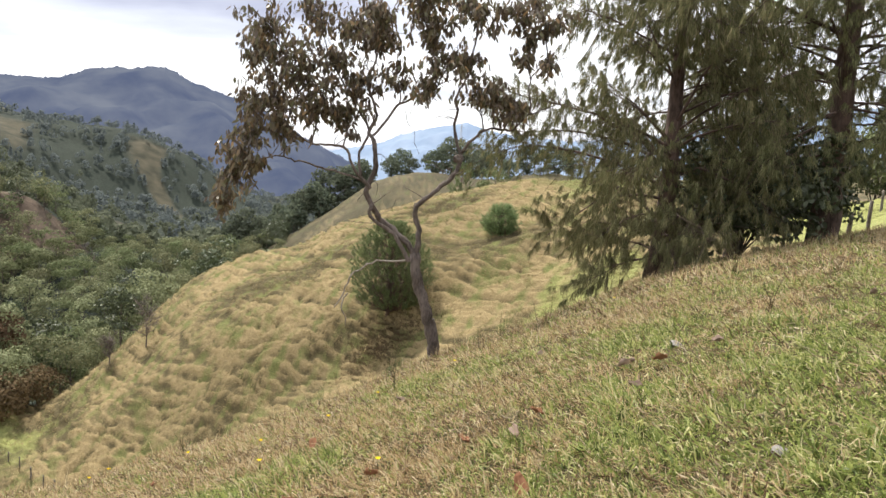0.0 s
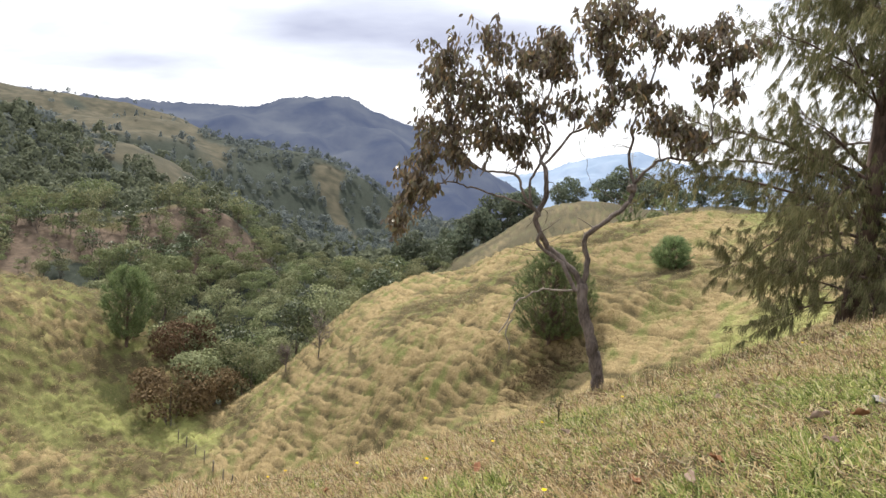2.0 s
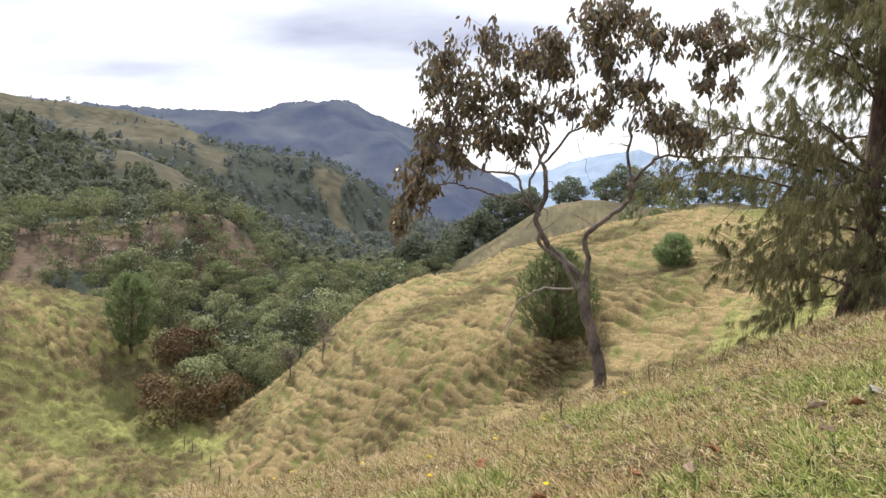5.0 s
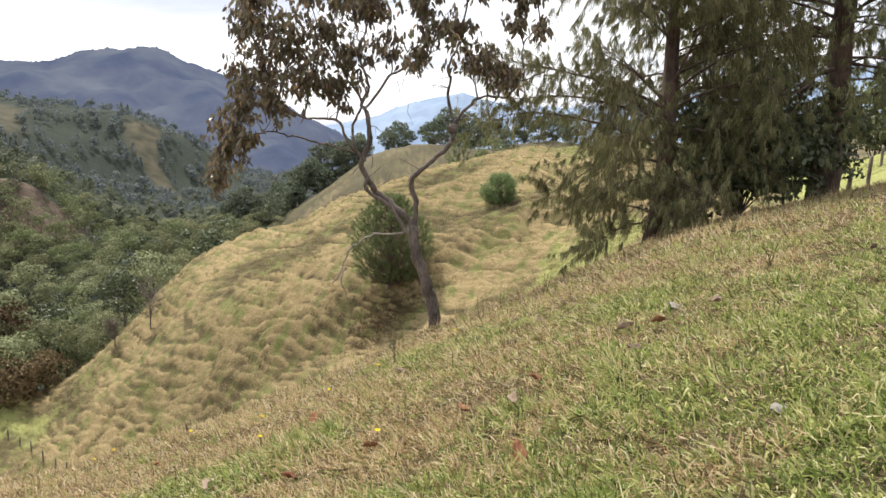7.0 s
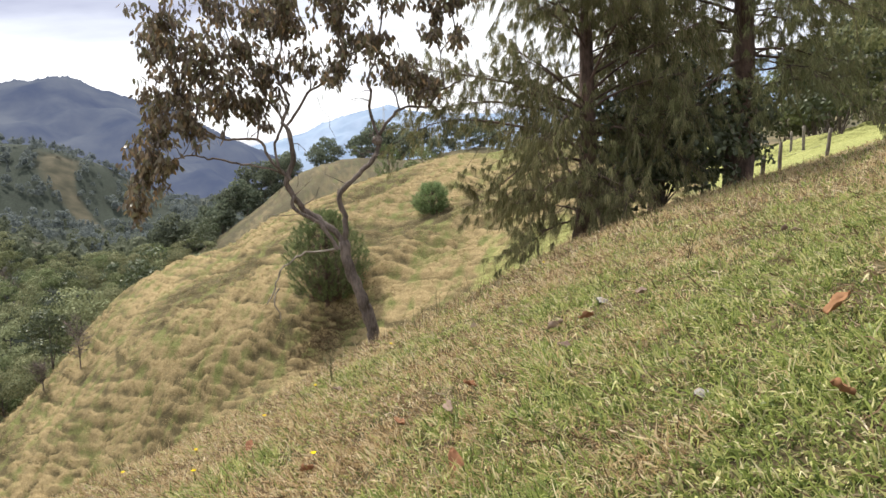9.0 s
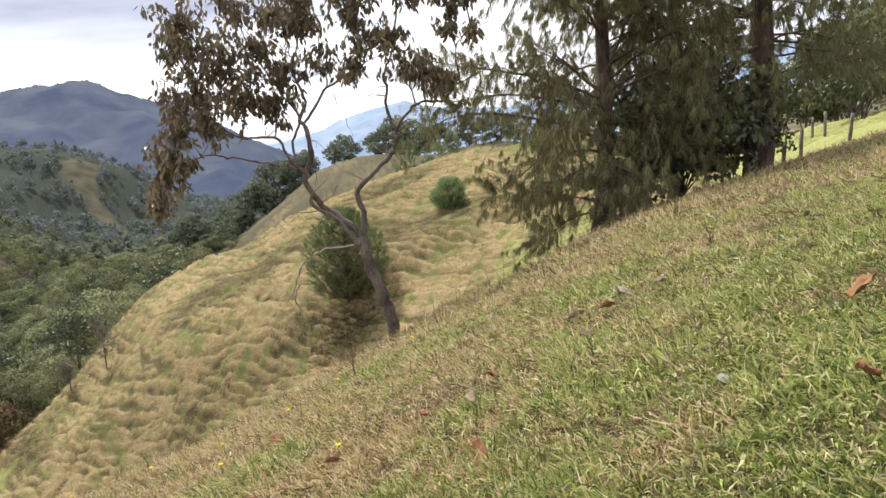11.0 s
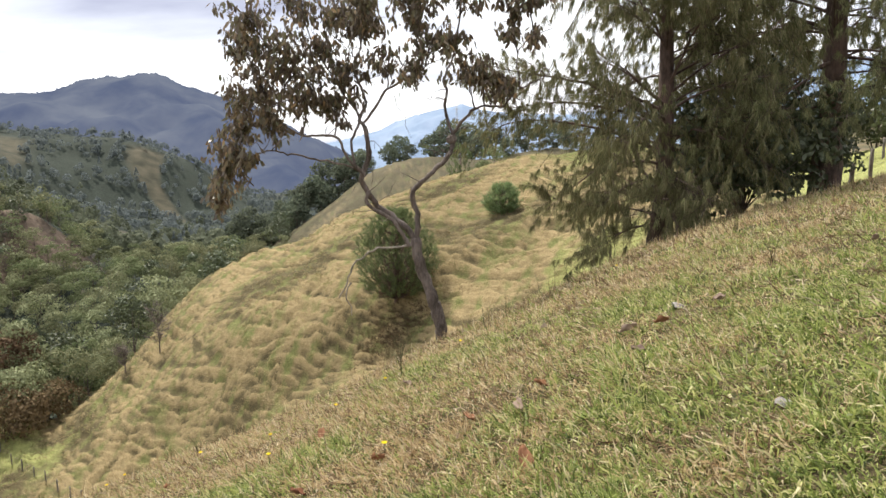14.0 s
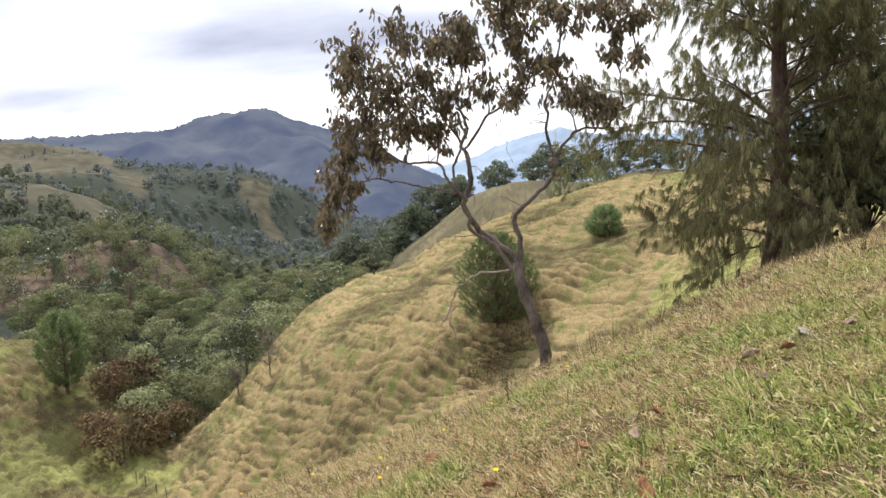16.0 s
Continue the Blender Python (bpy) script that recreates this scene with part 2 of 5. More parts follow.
M_NEAR_STRAW = leaf_material("near_straw", [(0.0, (0.13, 0.08, 0.042)), (0.4, (0.51, 0.385, 0.19)), (0.75, (0.68, 0.55, 0.30)), (1.0, (0.82, 0.72, 0.49))], 0.42, 0.5, gloss=0.3)
M_THATCH = leaf_material("dead_thatch", [(0.0, (0.085, 0.05, 0.032)), (0.5, (0.19, 0.125, 0.08)), (0.85, (0.33, 0.25, 0.165)), (1.0, (0.5, 0.42, 0.31))], 0.25, 0.7)
M_DEAD_LEAF = leaf_material("fallen_leaf", [(0.0, (0.13, 0.062, 0.035)), (0.5, (0.22, 0.105, 0.06)), (1.0, (0.30, 0.17, 0.10))], 0.15, 0.6)
M_PALE_LEAF = leaf_material("pale_fallen_leaf", [(0.0, (0.23, 0.165, 0.125)), (1.0, (0.34, 0.26, 0.205))], 0.2, 0.6)
M_PETAL = leaf_material("yellow_petal", [(0.0, (0.75, 0.55, 0.02)), (1.0, (0.85, 0.70, 0.04))], 0.3, 0.6)
M_STEM = leaf_material("weed_stem", [(0.0, (0.05, 0.045, 0.025)), (1.0, (0.11, 0.10, 0.05))], 0.1, 0.8)
M_STONE = plain_material("pale_stone", (0.12, 0.11, 0.10), (0.26, 0.24, 0.21), 60, 0.95)
M_STEEL = plain_material("galvanised_steel", (0.30, 0.31, 0.33), (0.40, 0.41, 0.43), 3, 0.6)


# ---- mesh helpers ----
def mesh_from(name, verts, tris, material, smooth=False):
    """A mesh from arrays: verts (n, 3) and faces (m, 3 or 4)."""
    verts, tris = np.asarray(verts, dtype=np.float32), np.asarray(tris, dtype=np.int32)
    me = bpy.data.meshes.new(name)
    m, w = tris.shape
    me.vertices.add(len(verts))
    me.vertices.foreach_set("co", verts.ravel())
    me.loops.add(m * w)
    me.loops.foreach_set("vertex_index", tris.ravel())
    me.polygons.add(m)
    me.polygons.foreach_set("loop_start", np.arange(0, m * w, w, dtype=np.int32))
    if smooth:
        me.polygons.foreach_set("use_smooth", np.ones(m, dtype=bool))
    me.update(calc_edges=True)
    me.materials.append(material)
    return me


def part(name, me, parent=None, label=""):
    ob = new(name, me)
    if parent is not None:
        ob.parent = parent
    return tagged(ob, label)


def thing(name, at, label, category, group="", kind="", turn=0.0, size=1.0):
    ob = new(name)
    ob.matrix_basis = Matrix.LocRotScale(Vector(at), Euler((0, 0, turn)), Vector((size, size, size)))
    return tagged(ob, label, category, group, kind)


class Pile:
    """Collects vertices and triangles."""

    def __init__(self):
        self.v, self.f, self.n = [], [], 0

    def add(self, v, f):
        self.v.append(np.asarray(v, dtype=np.float32))
        self.f.append(np.asarray(f, dtype=np.int32) + self.n)
        self.n += len(v)

    def tube(self, pts, radii, sides=6, rough=0.0, rng=None):
        pts = np.asarray(pts, dtype=float)
        radii = np.interp(np.linspace(0, 1, len(pts)), np.linspace(0, 1, len(radii)), radii)
        d = np.gradient(pts, axis=0)
        d /= np.linalg.norm(d, axis=1)[:, None] + 1e-9
        ref = np.array([0.31, 0.9, 0.3]) if abs(d[0][2]) > 0.6 else np.array([0, 0, 1.0])
        a = np.cross(d, ref)
        a /= np.linalg.norm(a, axis=1)[:, None] + 1e-9
        b = np.cross(d, a)
        th = np.arange(sides) * 2 * np.pi / sides
        ring = radii[:, None] * np.ones(sides)[None, :]
        if rough and rng is not None:
            ring = ring * (1 + rng.normal(0, rough, ring.shape))
        v = pts[:, None, :] + ring[..., None] * (np.cos(th)[None, :, None] * a[:, None, :] + np.sin(th)[None, :, None] * b[:, None, :])
        m = len(pts)
        i = np.arange(m - 1)[:, None] * sides + np.arange(sides)[None, :]
        j = np.arange(m - 1)[:, None] * sides + (np.arange(sides)[None, :] + 1) % sides
        i, j = i.ravel(), j.ravel()
        f = np.concatenate([np.stack([i, j, j + sides], 1), np.stack([i, j + sides, i + sides], 1)])
        last = (m - 1) * sides
        cap = [(last, last + q, last + q + 1) for q in range(1, sides - 1)]
        self.add(v.reshape(-1, 3), np.concatenate([f, np.array(cap)]))

    def mesh(self, name, material, smooth=False):
        return mesh_from(name, np.concatenate(self.v), np.concatenate(self.f), material, smooth)


def unit(v):
    return v / (np.linalg.norm(v, axis=-1, keepdims=True) + 1e-9)


def leaf_cards(base, way, length, width, rng, fold=0.25, face=None):
    """Kite-shaped leaves: two triangles each, folded along the midrib; face turns them towards a direction."""
    base, way = np.asarray(base), unit(np.asarray(way))
    n = len(base)
    side = unit(np.cross(way, rng.normal(size=(n, 3)) if face is None else face + rng.normal(0, 0.35, (n, 3))))
    nor = np.cross(way, side)
    length, width = np.broadcast_to(length, n)[:, None], np.broadcast_to(width, n)[:, None]
    m = base + way * length * 0.45
    v = np.stack([base, m + side * width / 2 + nor * width * fold, base + way * length, m - side * width / 2 + nor * width * fold], 1).reshape(-1, 3)
    i = np.arange(n)[:, None] * 4
    return v, np.concatenate([i + np.array([[0, 1, 2]]), i + np.array([[0, 2, 3]])])


def oval_leaves(base, way, length, width, rng):
    """Oblong leaves of four triangles, cupped a little."""
    base, way = np.asarray(base), unit(np.asarray(way))
    n = len(base)
    side = unit(np.cross(way, rng.normal(size=(n, 3))))
    nor = np.cross(way, side)
    length, width = np.broadcast_to(length, n)[:, None], np.broadcast_to(width, n)[:, None]
    a, b = base + way * length * 0.3 + nor * width * 0.12, base + way * length * 0.7 + nor * width * 0.1
    v = np.stack([base, a + side * width * 0.48, b + side * width * 0.42, base + way * length, b - side * width * 0.42, a - side * width * 0.48], 1).reshape(-1, 3)
    i = np.arange(n)[:, None] * 6
    return v, np.concatenate([i + np.array([t]) for t in ([0, 1, 5], [1, 2, 4], [1, 4, 5], [2, 3, 4])])


def needles(base, way, length, width, rng):
    """One thin triangle a needle."""
    base, way = np.asarray(base), unit(np.asarray(way))
    n = len(base)
    side = unit(np.cross(way, rng.normal(size=(n, 3))))
    length = np.broadcast_to(length, n)[:, None]
    v = np.stack([base - side * width / 2, base + side * width / 2, base + way * length], 1).reshape(-1, 3)
    return v, np.arange(n * 3).reshape(n, 3)


def blades(base, way, bend, length, width, rng):
    """Grass blades of three triangles that curve over towards bend."""
    base, way = np.asarray(base), unit(np.asarray(way))
    n = len(base)
    side = unit(np.cross(way, rng.normal(size=(n, 3))))
    length, width = np.broadcast_to(length, n)[:, None], np.broadcast_to(width, n)[:, None]
    mid = base + way * length * 0.5
    tip = mid + unit(way + bend) * length * 0.5
    v = np.stack([base - side * width * 0.4, base + side * width * 0.4, mid + side * width * 0.5, mid - side * width * 0.5, tip], 1).reshape(-1, 3)
    i = np.arange(n)[:, None] * 5
    return v, np.concatenate([i + np.array([[0, 1, 2]]), i + np.array([[0, 2, 3]]), i + np.array([[3, 2, 4]])])


# ---- the lie of the land ----
# feature lines from the path outwards: (bearing in degrees from north, clockwise; distance; height)
BEARING = np.concatenate([np.arange(-60, -34, 3.0), np.arange(-34, 19, 1.0), np.arange(20, 56, 2.5)])
LINES = []


def feature(*stops):
    """One line of the land, kept as distances and heights at every bearing of the table."""
    at = np.array([s[0] for s in stops], dtype=float)[None]
    row = []
    for q in (1, 2):
        v = np.array([s[q] for s in stops], dtype=float)[None]
        n = len(BEARING)
        row.append(cubic(at.repeat(n, 0), v.repeat(n, 0), slopes(at, v).repeat(n, 0), BEARING))
    LINES.append(row)


FEET, EAST, NORTH = 0.30, 0.37, -0.13


def slopes(x, y):
    """Monotone cubic slopes along the last axis."""
    h = np.diff(x, axis=-1)
    d = np.diff(y, axis=-1) / h
    m = np.zeros(y.shape)
    a, b = d[..., :-1], d[..., 1:]
    ha, hb = h[..., :-1], h[..., 1:]
    same = a * b > 0
    w1, w2 = 2 * hb + ha, hb + 2 * ha
    with np.errstate(divide="ignore", invalid="ignore"):
        mid = (w1 + w2) / (w1 / a + w2 / b)
    m[..., 1:-1] = np.where(same, mid, 0)
    m[..., 0], m[..., -1] = d[..., 0], d[..., -1]
    return m


def cubic(x, y, m, q):
    """Values at q (n,) of n curves: x, y, m are (n, knots)."""
    i = np.clip((x <= q[:, None]).sum(1) - 1, 0, x.shape[1] - 2)
    r = np.arange(len(q))
    h = x[r, i + 1] - x[r, i]
    s = np.clip((q - x[r, i]) / h, 0, 1)
    return (y[r, i] * (1 + 2 * s) * (1 - s) ** 2 + m[r, i] * h * s * (1 - s) ** 2
            + y[r, i + 1] * s * s * (3 - 2 * s) + m[r, i + 1] * h * s * s * (s - 1))


# shoulder of the slope underfoot
feature((-60, 8, -3.0), (-47, 8, -2.9), (-40, 8, -2.8), (-33, 8.5, -2.5), (-30, 8.7, -2.6), (-27, 9, -2.75), (-21, 10, -2.9), (-15, 11, -3.08), (-8, 12.4, -3.06),
        (0, 13.9, -2.64), (8, 15.5, -2.1), (17, 18, -1.17), (28, 22, -0.05), (38, 26, 1.25), (55, 28, 5))
# gully behind it
feature((-60, 30, -15), (-47, 34, -18), (-40, 37, -20), (-33, 38, -21.3), (-27, 38, -21.5), (-21, 37, -19.8), (-15, 36, -17.6), (-8, 35, -14.8), (0, 33, -11.2),
        (8, 30, -7.6), (17, 27, -3.7), (28, 27, -1.0), (38, 30, 1.2), (55, 33, 5.5))
# foot of the facing pasture
feature((-60, 50, -22), (-47, 52, -23.7), (-40, 54, -24.8), (-36, 56, -25.6), (-33, 56, -26.0), (-30, 54, -25.4), (-27, 53, -25.0), (-24, 53, -24.1), (-21, 52, -22.7), (-18, 50, -21.0),
        (-15, 48, -18.9), (-11, 47, -16.6), (-8, 46, -15.2), (-3.4, 45, -13.2), (0, 44, -11.5), (8, 42, -8.1), (17, 36, -4.4), (28, 34, -0.9), (38, 36, 1.1), (55, 40, 6))
# valley floor, and the middle of the facing pasture
feature((-60, 62, -23), (-47, 64, -24.2), (-40, 68, -25.2), (-36, 70, -25.6), (-33, 69, -26.2), (-30, 60, -25.3), (-27, 60, -23.8), (-24, 60, -21.6), (-21, 60, -18.7), (-18, 60, -15.6),
        (-15, 58, -13.3), (-11, 56, -11.6), (-8, 55, -9.8), (0, 54, -6.9), (8, 54, -4.5), (17, 50, -2.4), (28, 46, -0.9), (38, 46, 1.2), (55, 48, 6.5))
# crest of the facing spur, and of the knoll across the valley
feature((-60, 80, -12), (-47, 86, -14.9), (-40, 90, -16.9), (-36, 91, -18.9), (-34, 86, -21.2), (-32, 76, -24.6), (-30, 69, -25.5), (-27, 68, -22.9), (-24, 70, -20.3), (-21, 74, -16.9), (-18, 76, -13.5),
        (-14, 76, -11.1), (-11, 75, -10.2), (-8, 74, -7.7), (-4, 73, -5.3), (0, 72, -3.7), (4, 72, -2.2), (8, 72, -1.3), (17, 70, -0.1), (28, 60, -0.65), (38, 60, 1.4), (55, 60, 7))
# wooded ravine behind
feature((-60, 130, -30), (-47, 130, -32), (-40, 135, -35), (-33, 135, -38), (-30, 118, -39), (-27, 102, -38), (-21, 97, -32), (-15, 98, -28), (-8, 100, -20), (0, 100, -11),
        (8, 100, -8), (17, 100, -6), (28, 95, -3), (38, 95, 2), (55, 95, 9))
# foot of the red bank
feature((-60, 165, -27), (-33, 165, -29.5), (-27, 160, -31), (-21, 150, -33), (-15, 128, -28), (-11, 122, -21), (-8, 120, -16.5), (0, 125, -8.5), (8, 130, -7), (17, 130, -5), (28, 130, -1),
        (38, 130, 5), (55, 130, 14))
# top of the red bank, and the second spur
feature((-60, 195, -18), (-47, 195, -21), (-41, 195, -20.8), (-36, 195, -19.4), (-32.5, 193, -16.4), (-30.5, 191, -16.4), (-28, 190, -21), (-25.5, 190, -27), (-21, 185, -32), (-15, 158, -28),
        (-13, 150, -22.9), (-10.8, 150, -18.3), (-8, 150, -13.2), (-6.1, 150, -8.8), (-4.4, 150, -5.8), (-1.7, 150, -4.3), (2.4, 150, -4.4), (8, 150, -3), (17, 150, -2), (28, 160, 2), (38, 160, 9), (55, 160, 20))
# hollow beyond
feature((-60, 250, -20), (-47, 250, -23), (-40, 250, -24), (-33, 260, -29), (-30, 265, -34), (-27, 270, -40), (-21, 280, -47), (-15, 280, -47), (-8, 250, -35), (0, 250, -25), (8, 250, -20),
        (17, 250, -12), (28, 250, 0), (38, 250, 12), (55, 250, 25))
# pasture hill across the valley
feature((-60, 380, 14), (-47, 380, 7), (-43, 380, 2.0), (-39.5, 380, -4.5), (-37, 380, -3.6), (-34.3, 380, -10), (-31.8, 382, -18), (-30, 385, -25), (-27, 390, -38), (-21, 450, -62),
        (-15, 450, -64), (-8, 450, -55), (0, 450, -45), (8, 450, -40), (17, 450, -25), (28, 450, -5), (38, 450, 15), (55, 450, 35))
# hollow between the hills
feature((-60, 520, -6), (-47, 520, -14), (-40, 520, -26), (-35, 520, -28), (-31.8, 520, -34), (-30, 525, -40), (-27, 530, -48), (-21, 560, -62), (-15, 570, -70), (-8, 570, -60), (0, 570, -50), (17, 570, -30),
        (28, 570, -5), (38, 570, 17), (55, 570, 37))
# long wooded ridge
feature((-60, 700, 14), (-43, 700, 3), (-38, 700, 9), (-33.3, 700, 11), (-29.6, 700, 2.5), (-26.2, 700, -1.5), (-23.6, 700, -7), (-20, 700, -15.5), (-17.3, 700, -36), (-15.8, 700, -53),
        (-12, 700, -66), (-8, 700, -60), (0, 700, -50), (8, 700, -45), (17, 700, -30), (28, 700, -5), (38, 700, 20), (55, 700, 40))
feature((-60, 900, -10), (-47, 900, -16), (-38, 900, -14), (-33, 900, -20), (-27, 900, -30), (-21, 900, -50), (-15, 900, -76), (8, 900, -70), (17, 900, -50), (28, 900, -15), (38, 900, 10), (55, 900, 30))
# high ridge behind it
feature((-60, 1150, 66), (-47, 1150, 46), (-41.8, 1150, 42), (-39, 1150, 40), (-35.6, 1150, 33), (-33, 1150, 20), (-30, 1150, 0), (-27, 1150, -20), (-21, 1150, -70), (-15, 1150, -112), (8, 1150, -112),
        (17, 1150, -60), (28, 1150, -20), (38, 1150, 10), (55, 1150, 30))
feature((-60, 2000, -120), (-30, 2000, -140), (-21, 2000, -200), (38, 2000, -200), (55, 2000, -140))
feature((-60, 4990, -400), (55, 4990, -400))


def knots(az):
    """Distances and heights of all feature lines at the bearings az."""
    az = np.asarray(az, dtype=float)
    a = np.clip(az, BEARING[0], BEARING[-1])
    back = np.clip((np.abs(az) - 60) / 50, 0, 1)
    rs, zs = [], []
    sn, cs = np.sin(np.radians(az)), np.cos(np.radians(az))
    for r in (0.0, 2.0, 4.5):
        rs.append(np.full(len(az), r))
        zs.append(FEET + r * (EAST * sn + NORTH * cs))
    for dist, high in LINES:
        far, up = np.interp(a, BEARING, dist), np.interp(a, BEARING, high)
        plain = FEET + np.clip(far * (EAST * sn + NORTH * cs), -60, 60)
        rs.append(far)
        zs.append(up * (1 - back) + plain * back)
    return np.stack(rs, 1), np.stack(zs, 1)


def land(x, y):
    """Height of the land, with no small relief."""
    x, y = np.atleast_1d(np.asarray(x, dtype=float)), np.atleast_1d(np.asarray(y, dtype=float))
    az, r = np.degrees(np.arctan2(x, y)), np.hypot(x, y)
    out = np.zeros(len(x))
    for s in range(0, len(x), 40000):
        rr, zz = knots(az[s:s + 40000])
        out[s:s + 40000] = cubic(rr, zz, slopes(rr, zz), r[s:s + 40000])
    return out


def wave(x, y, size, seed):
    """Smooth random field by summed waves, about -1 to 1."""
    g = np.random.default_rng(seed)
    out = np.zeros(np.shape(x))
    for _ in range(14):
        t, p, f = g.uniform(0, 6.283), g.uniform(0, 6.283), g.uniform(0.6, 1.7) * 6.283 / size
        out = out + np.sin((np.cos(t) * x + np.sin(t) * y) * f + p)
    return out / 4.5


def cells(u, v, seed):
    """Distance to the nearest point of a jittered unit lattice."""
    gu, gv = np.floor(u), np.floor(v)
    best = np.full(np.shape(u), 9.0)
    for i in (-1, 0, 1):
        for j in (-1, 0, 1):
            cu, cv = gu + i, gv + j
            hsh = np.sin(cu * 127.1 + cv * 311.7 + seed) * 43758.5453
            hsh2 = np.sin(cu * 269.5 + cv * 183.3 + seed) * 24634.6345
            best = np.minimum(best, np.hypot(u - cu - 0.1 - 0.8 * (hsh - np.floor(hsh)), v - cv - 0.1 - 0.8 * (hsh2 - np.floor(hsh2))))
    return best


def hummocks(x, y, h=None):
    """Slumped clumps of tussock in rows along the contours: 1 at a clump's crown, 0 in the trodden gaps."""
    h = land(x, y) if h is None else h
    r = np.hypot(x, y)
    knoll = np.where(np.degrees(np.arctan2(x, y)) < -31, 0.72, 1.0)
    u = (0.66 * x + 0.5 * y) / 0.64 * knoll + 0.3 * wave(x, y, 3.0, 26)
    v = (h / 0.5 + 0.46 * r) * knoll + 0.4 * wave(x, y, 3.6, 30)
    big = np.clip(1.18 - cells(u, v, 1.7) * 1.7, 0, 1) ** 0.75
    small = np.clip(1.1 - cells(u * 2.3 + 7, v * 2.2 + 3, 2.9) * 1.5, 0, 1)
    return np.clip(0.7 * big + 0.38 * small, 0, 1)


def band(v, a, b, soft):
    return np.clip((v - a) / soft + 0.5, 0, 1) * np.clip((b - v) / soft + 0.5, 0, 1)


def crest_ray(az, line):
    return np.interp(az, BEARING, LINES[line][0])


def shares(x, y):
    """How much each place is dry tussock, fresh green, bare soil, woodland and far field."""
    az, r = np.degrees(np.arctan2(x, y)), np.hypot(x, y)
    az = az + 2.2 * wave(x / np.maximum(r, 4) * 40, np.log(np.maximum(r, 1)) * 40, 7, 51)
    r = r * (1 + 0.05 * wave(x / np.maximum(r, 4) * 40, np.log(np.maximum(r, 1)) * 40, 5, 52) * (r > 15))
    crest = crest_ray(az, 4)
    gold = np.clip((r - np.interp(az, BEARING, LINES[0][0]) * 0.75) / 4, 0, 1) * np.clip((200 - r) / 30, 0, 1)
    gold = gold * (0.72 + 0.35 * wave(x, y, 14, 5)) * (1 - 0.3 * np.clip((r - crest - 6) / 12, 0, 1) * (az > -32))
    gold = gold * (1 - 0.45 * np.clip((-29 - az) / 3, 0, 1))
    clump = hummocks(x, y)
    # straw gives way to dark turf in the gaps: their shade, as colour
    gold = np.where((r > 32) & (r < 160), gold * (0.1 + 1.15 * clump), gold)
    green = 0.32 + 0.28 * wave(x, y, 2.2, 3) + 0.12 * wave(x, y, 0.7, 4)
    green = np.where(r < 16, 0.5 * green, green * 0.9 + 0.12 * wave(x, y, 8, 6) + 0.05 * np.clip((-29 - az) / 3, 0, 1))
    # greener grass between the hummocks of the spur and the knoll, its darker tone doubling as shade
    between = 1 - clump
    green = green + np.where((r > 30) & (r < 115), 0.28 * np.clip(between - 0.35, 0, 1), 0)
    # fresh grass in the valley floor, in the gully, on the field beyond the fence
    valley = band(r, crest_ray(az, 3) - 4, crest_ray(az, 3) + 9, 6) * band(az, -44, -29, 5)
    gully = band(az, 8, 15, 3) * band(r, 30, 46, 5)
    field = band(az, 25, 60, 4) * band(r, 29, 75, 4)
    top = band(az, 8, 20, 5) * band(r, 62, 82, 8) * 0.7
    green = np.maximum(green, np.maximum.reduce([valley * 0.6, top]))
    fresh = np.maximum.reduce([field * 1.2, gully * 0.62, 0.6 * band(az, -33.5, -28.5, 3) * band(r, 61, 72, 7), valley * 0.26 + 0.12 * valley * wave(x, y, 9, 53), top * 0.5])
    # bright knoll grass, dulled in the gaps to paint in relief shade
    fresh = np.maximum(fresh, (0.3 + 0.22 * wave(x, y, 9, 54) - 0.3 * between) * np.clip((-30.5 - az) / 2, 0, 1) * (r > 50) * (r < 120))
    # far field tone, cloud shade included, partly on the second spur too
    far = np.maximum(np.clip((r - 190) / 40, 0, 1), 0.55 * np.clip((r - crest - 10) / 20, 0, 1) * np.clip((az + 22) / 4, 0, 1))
    bank = band(r, crest_ray(az, 6) + 1, crest_ray(az, 7) + 3, 6) * band(az, -52, -26, 3)
    soil = bank * 0.85
    behind = crest + 8
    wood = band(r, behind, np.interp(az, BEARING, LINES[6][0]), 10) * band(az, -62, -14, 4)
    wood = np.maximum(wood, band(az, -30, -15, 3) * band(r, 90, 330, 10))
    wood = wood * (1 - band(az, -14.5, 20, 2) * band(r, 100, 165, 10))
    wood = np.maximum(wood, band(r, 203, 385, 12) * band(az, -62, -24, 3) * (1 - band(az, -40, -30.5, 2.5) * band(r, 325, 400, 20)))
    # open pasture on the hill and on the near end of the long ridge, forest on the rest
    patchy = np.clip(1.25 + 0.8 * wave(x, y, 130, 8), 0, 1)
    open_top = band(az, -41, -29.5, 3) * band(r, 610, 820, 60) * 0.9
    strip = band(az, -23.5, -20.5, 1.5) * band(r, 560, 690, 30) * 0.95
    wood = np.maximum(wood, patchy * (1 - np.maximum(open_top, strip)) * band(r, 430, 1000, 40))
    return gold, green, soil, wood, far, fresh


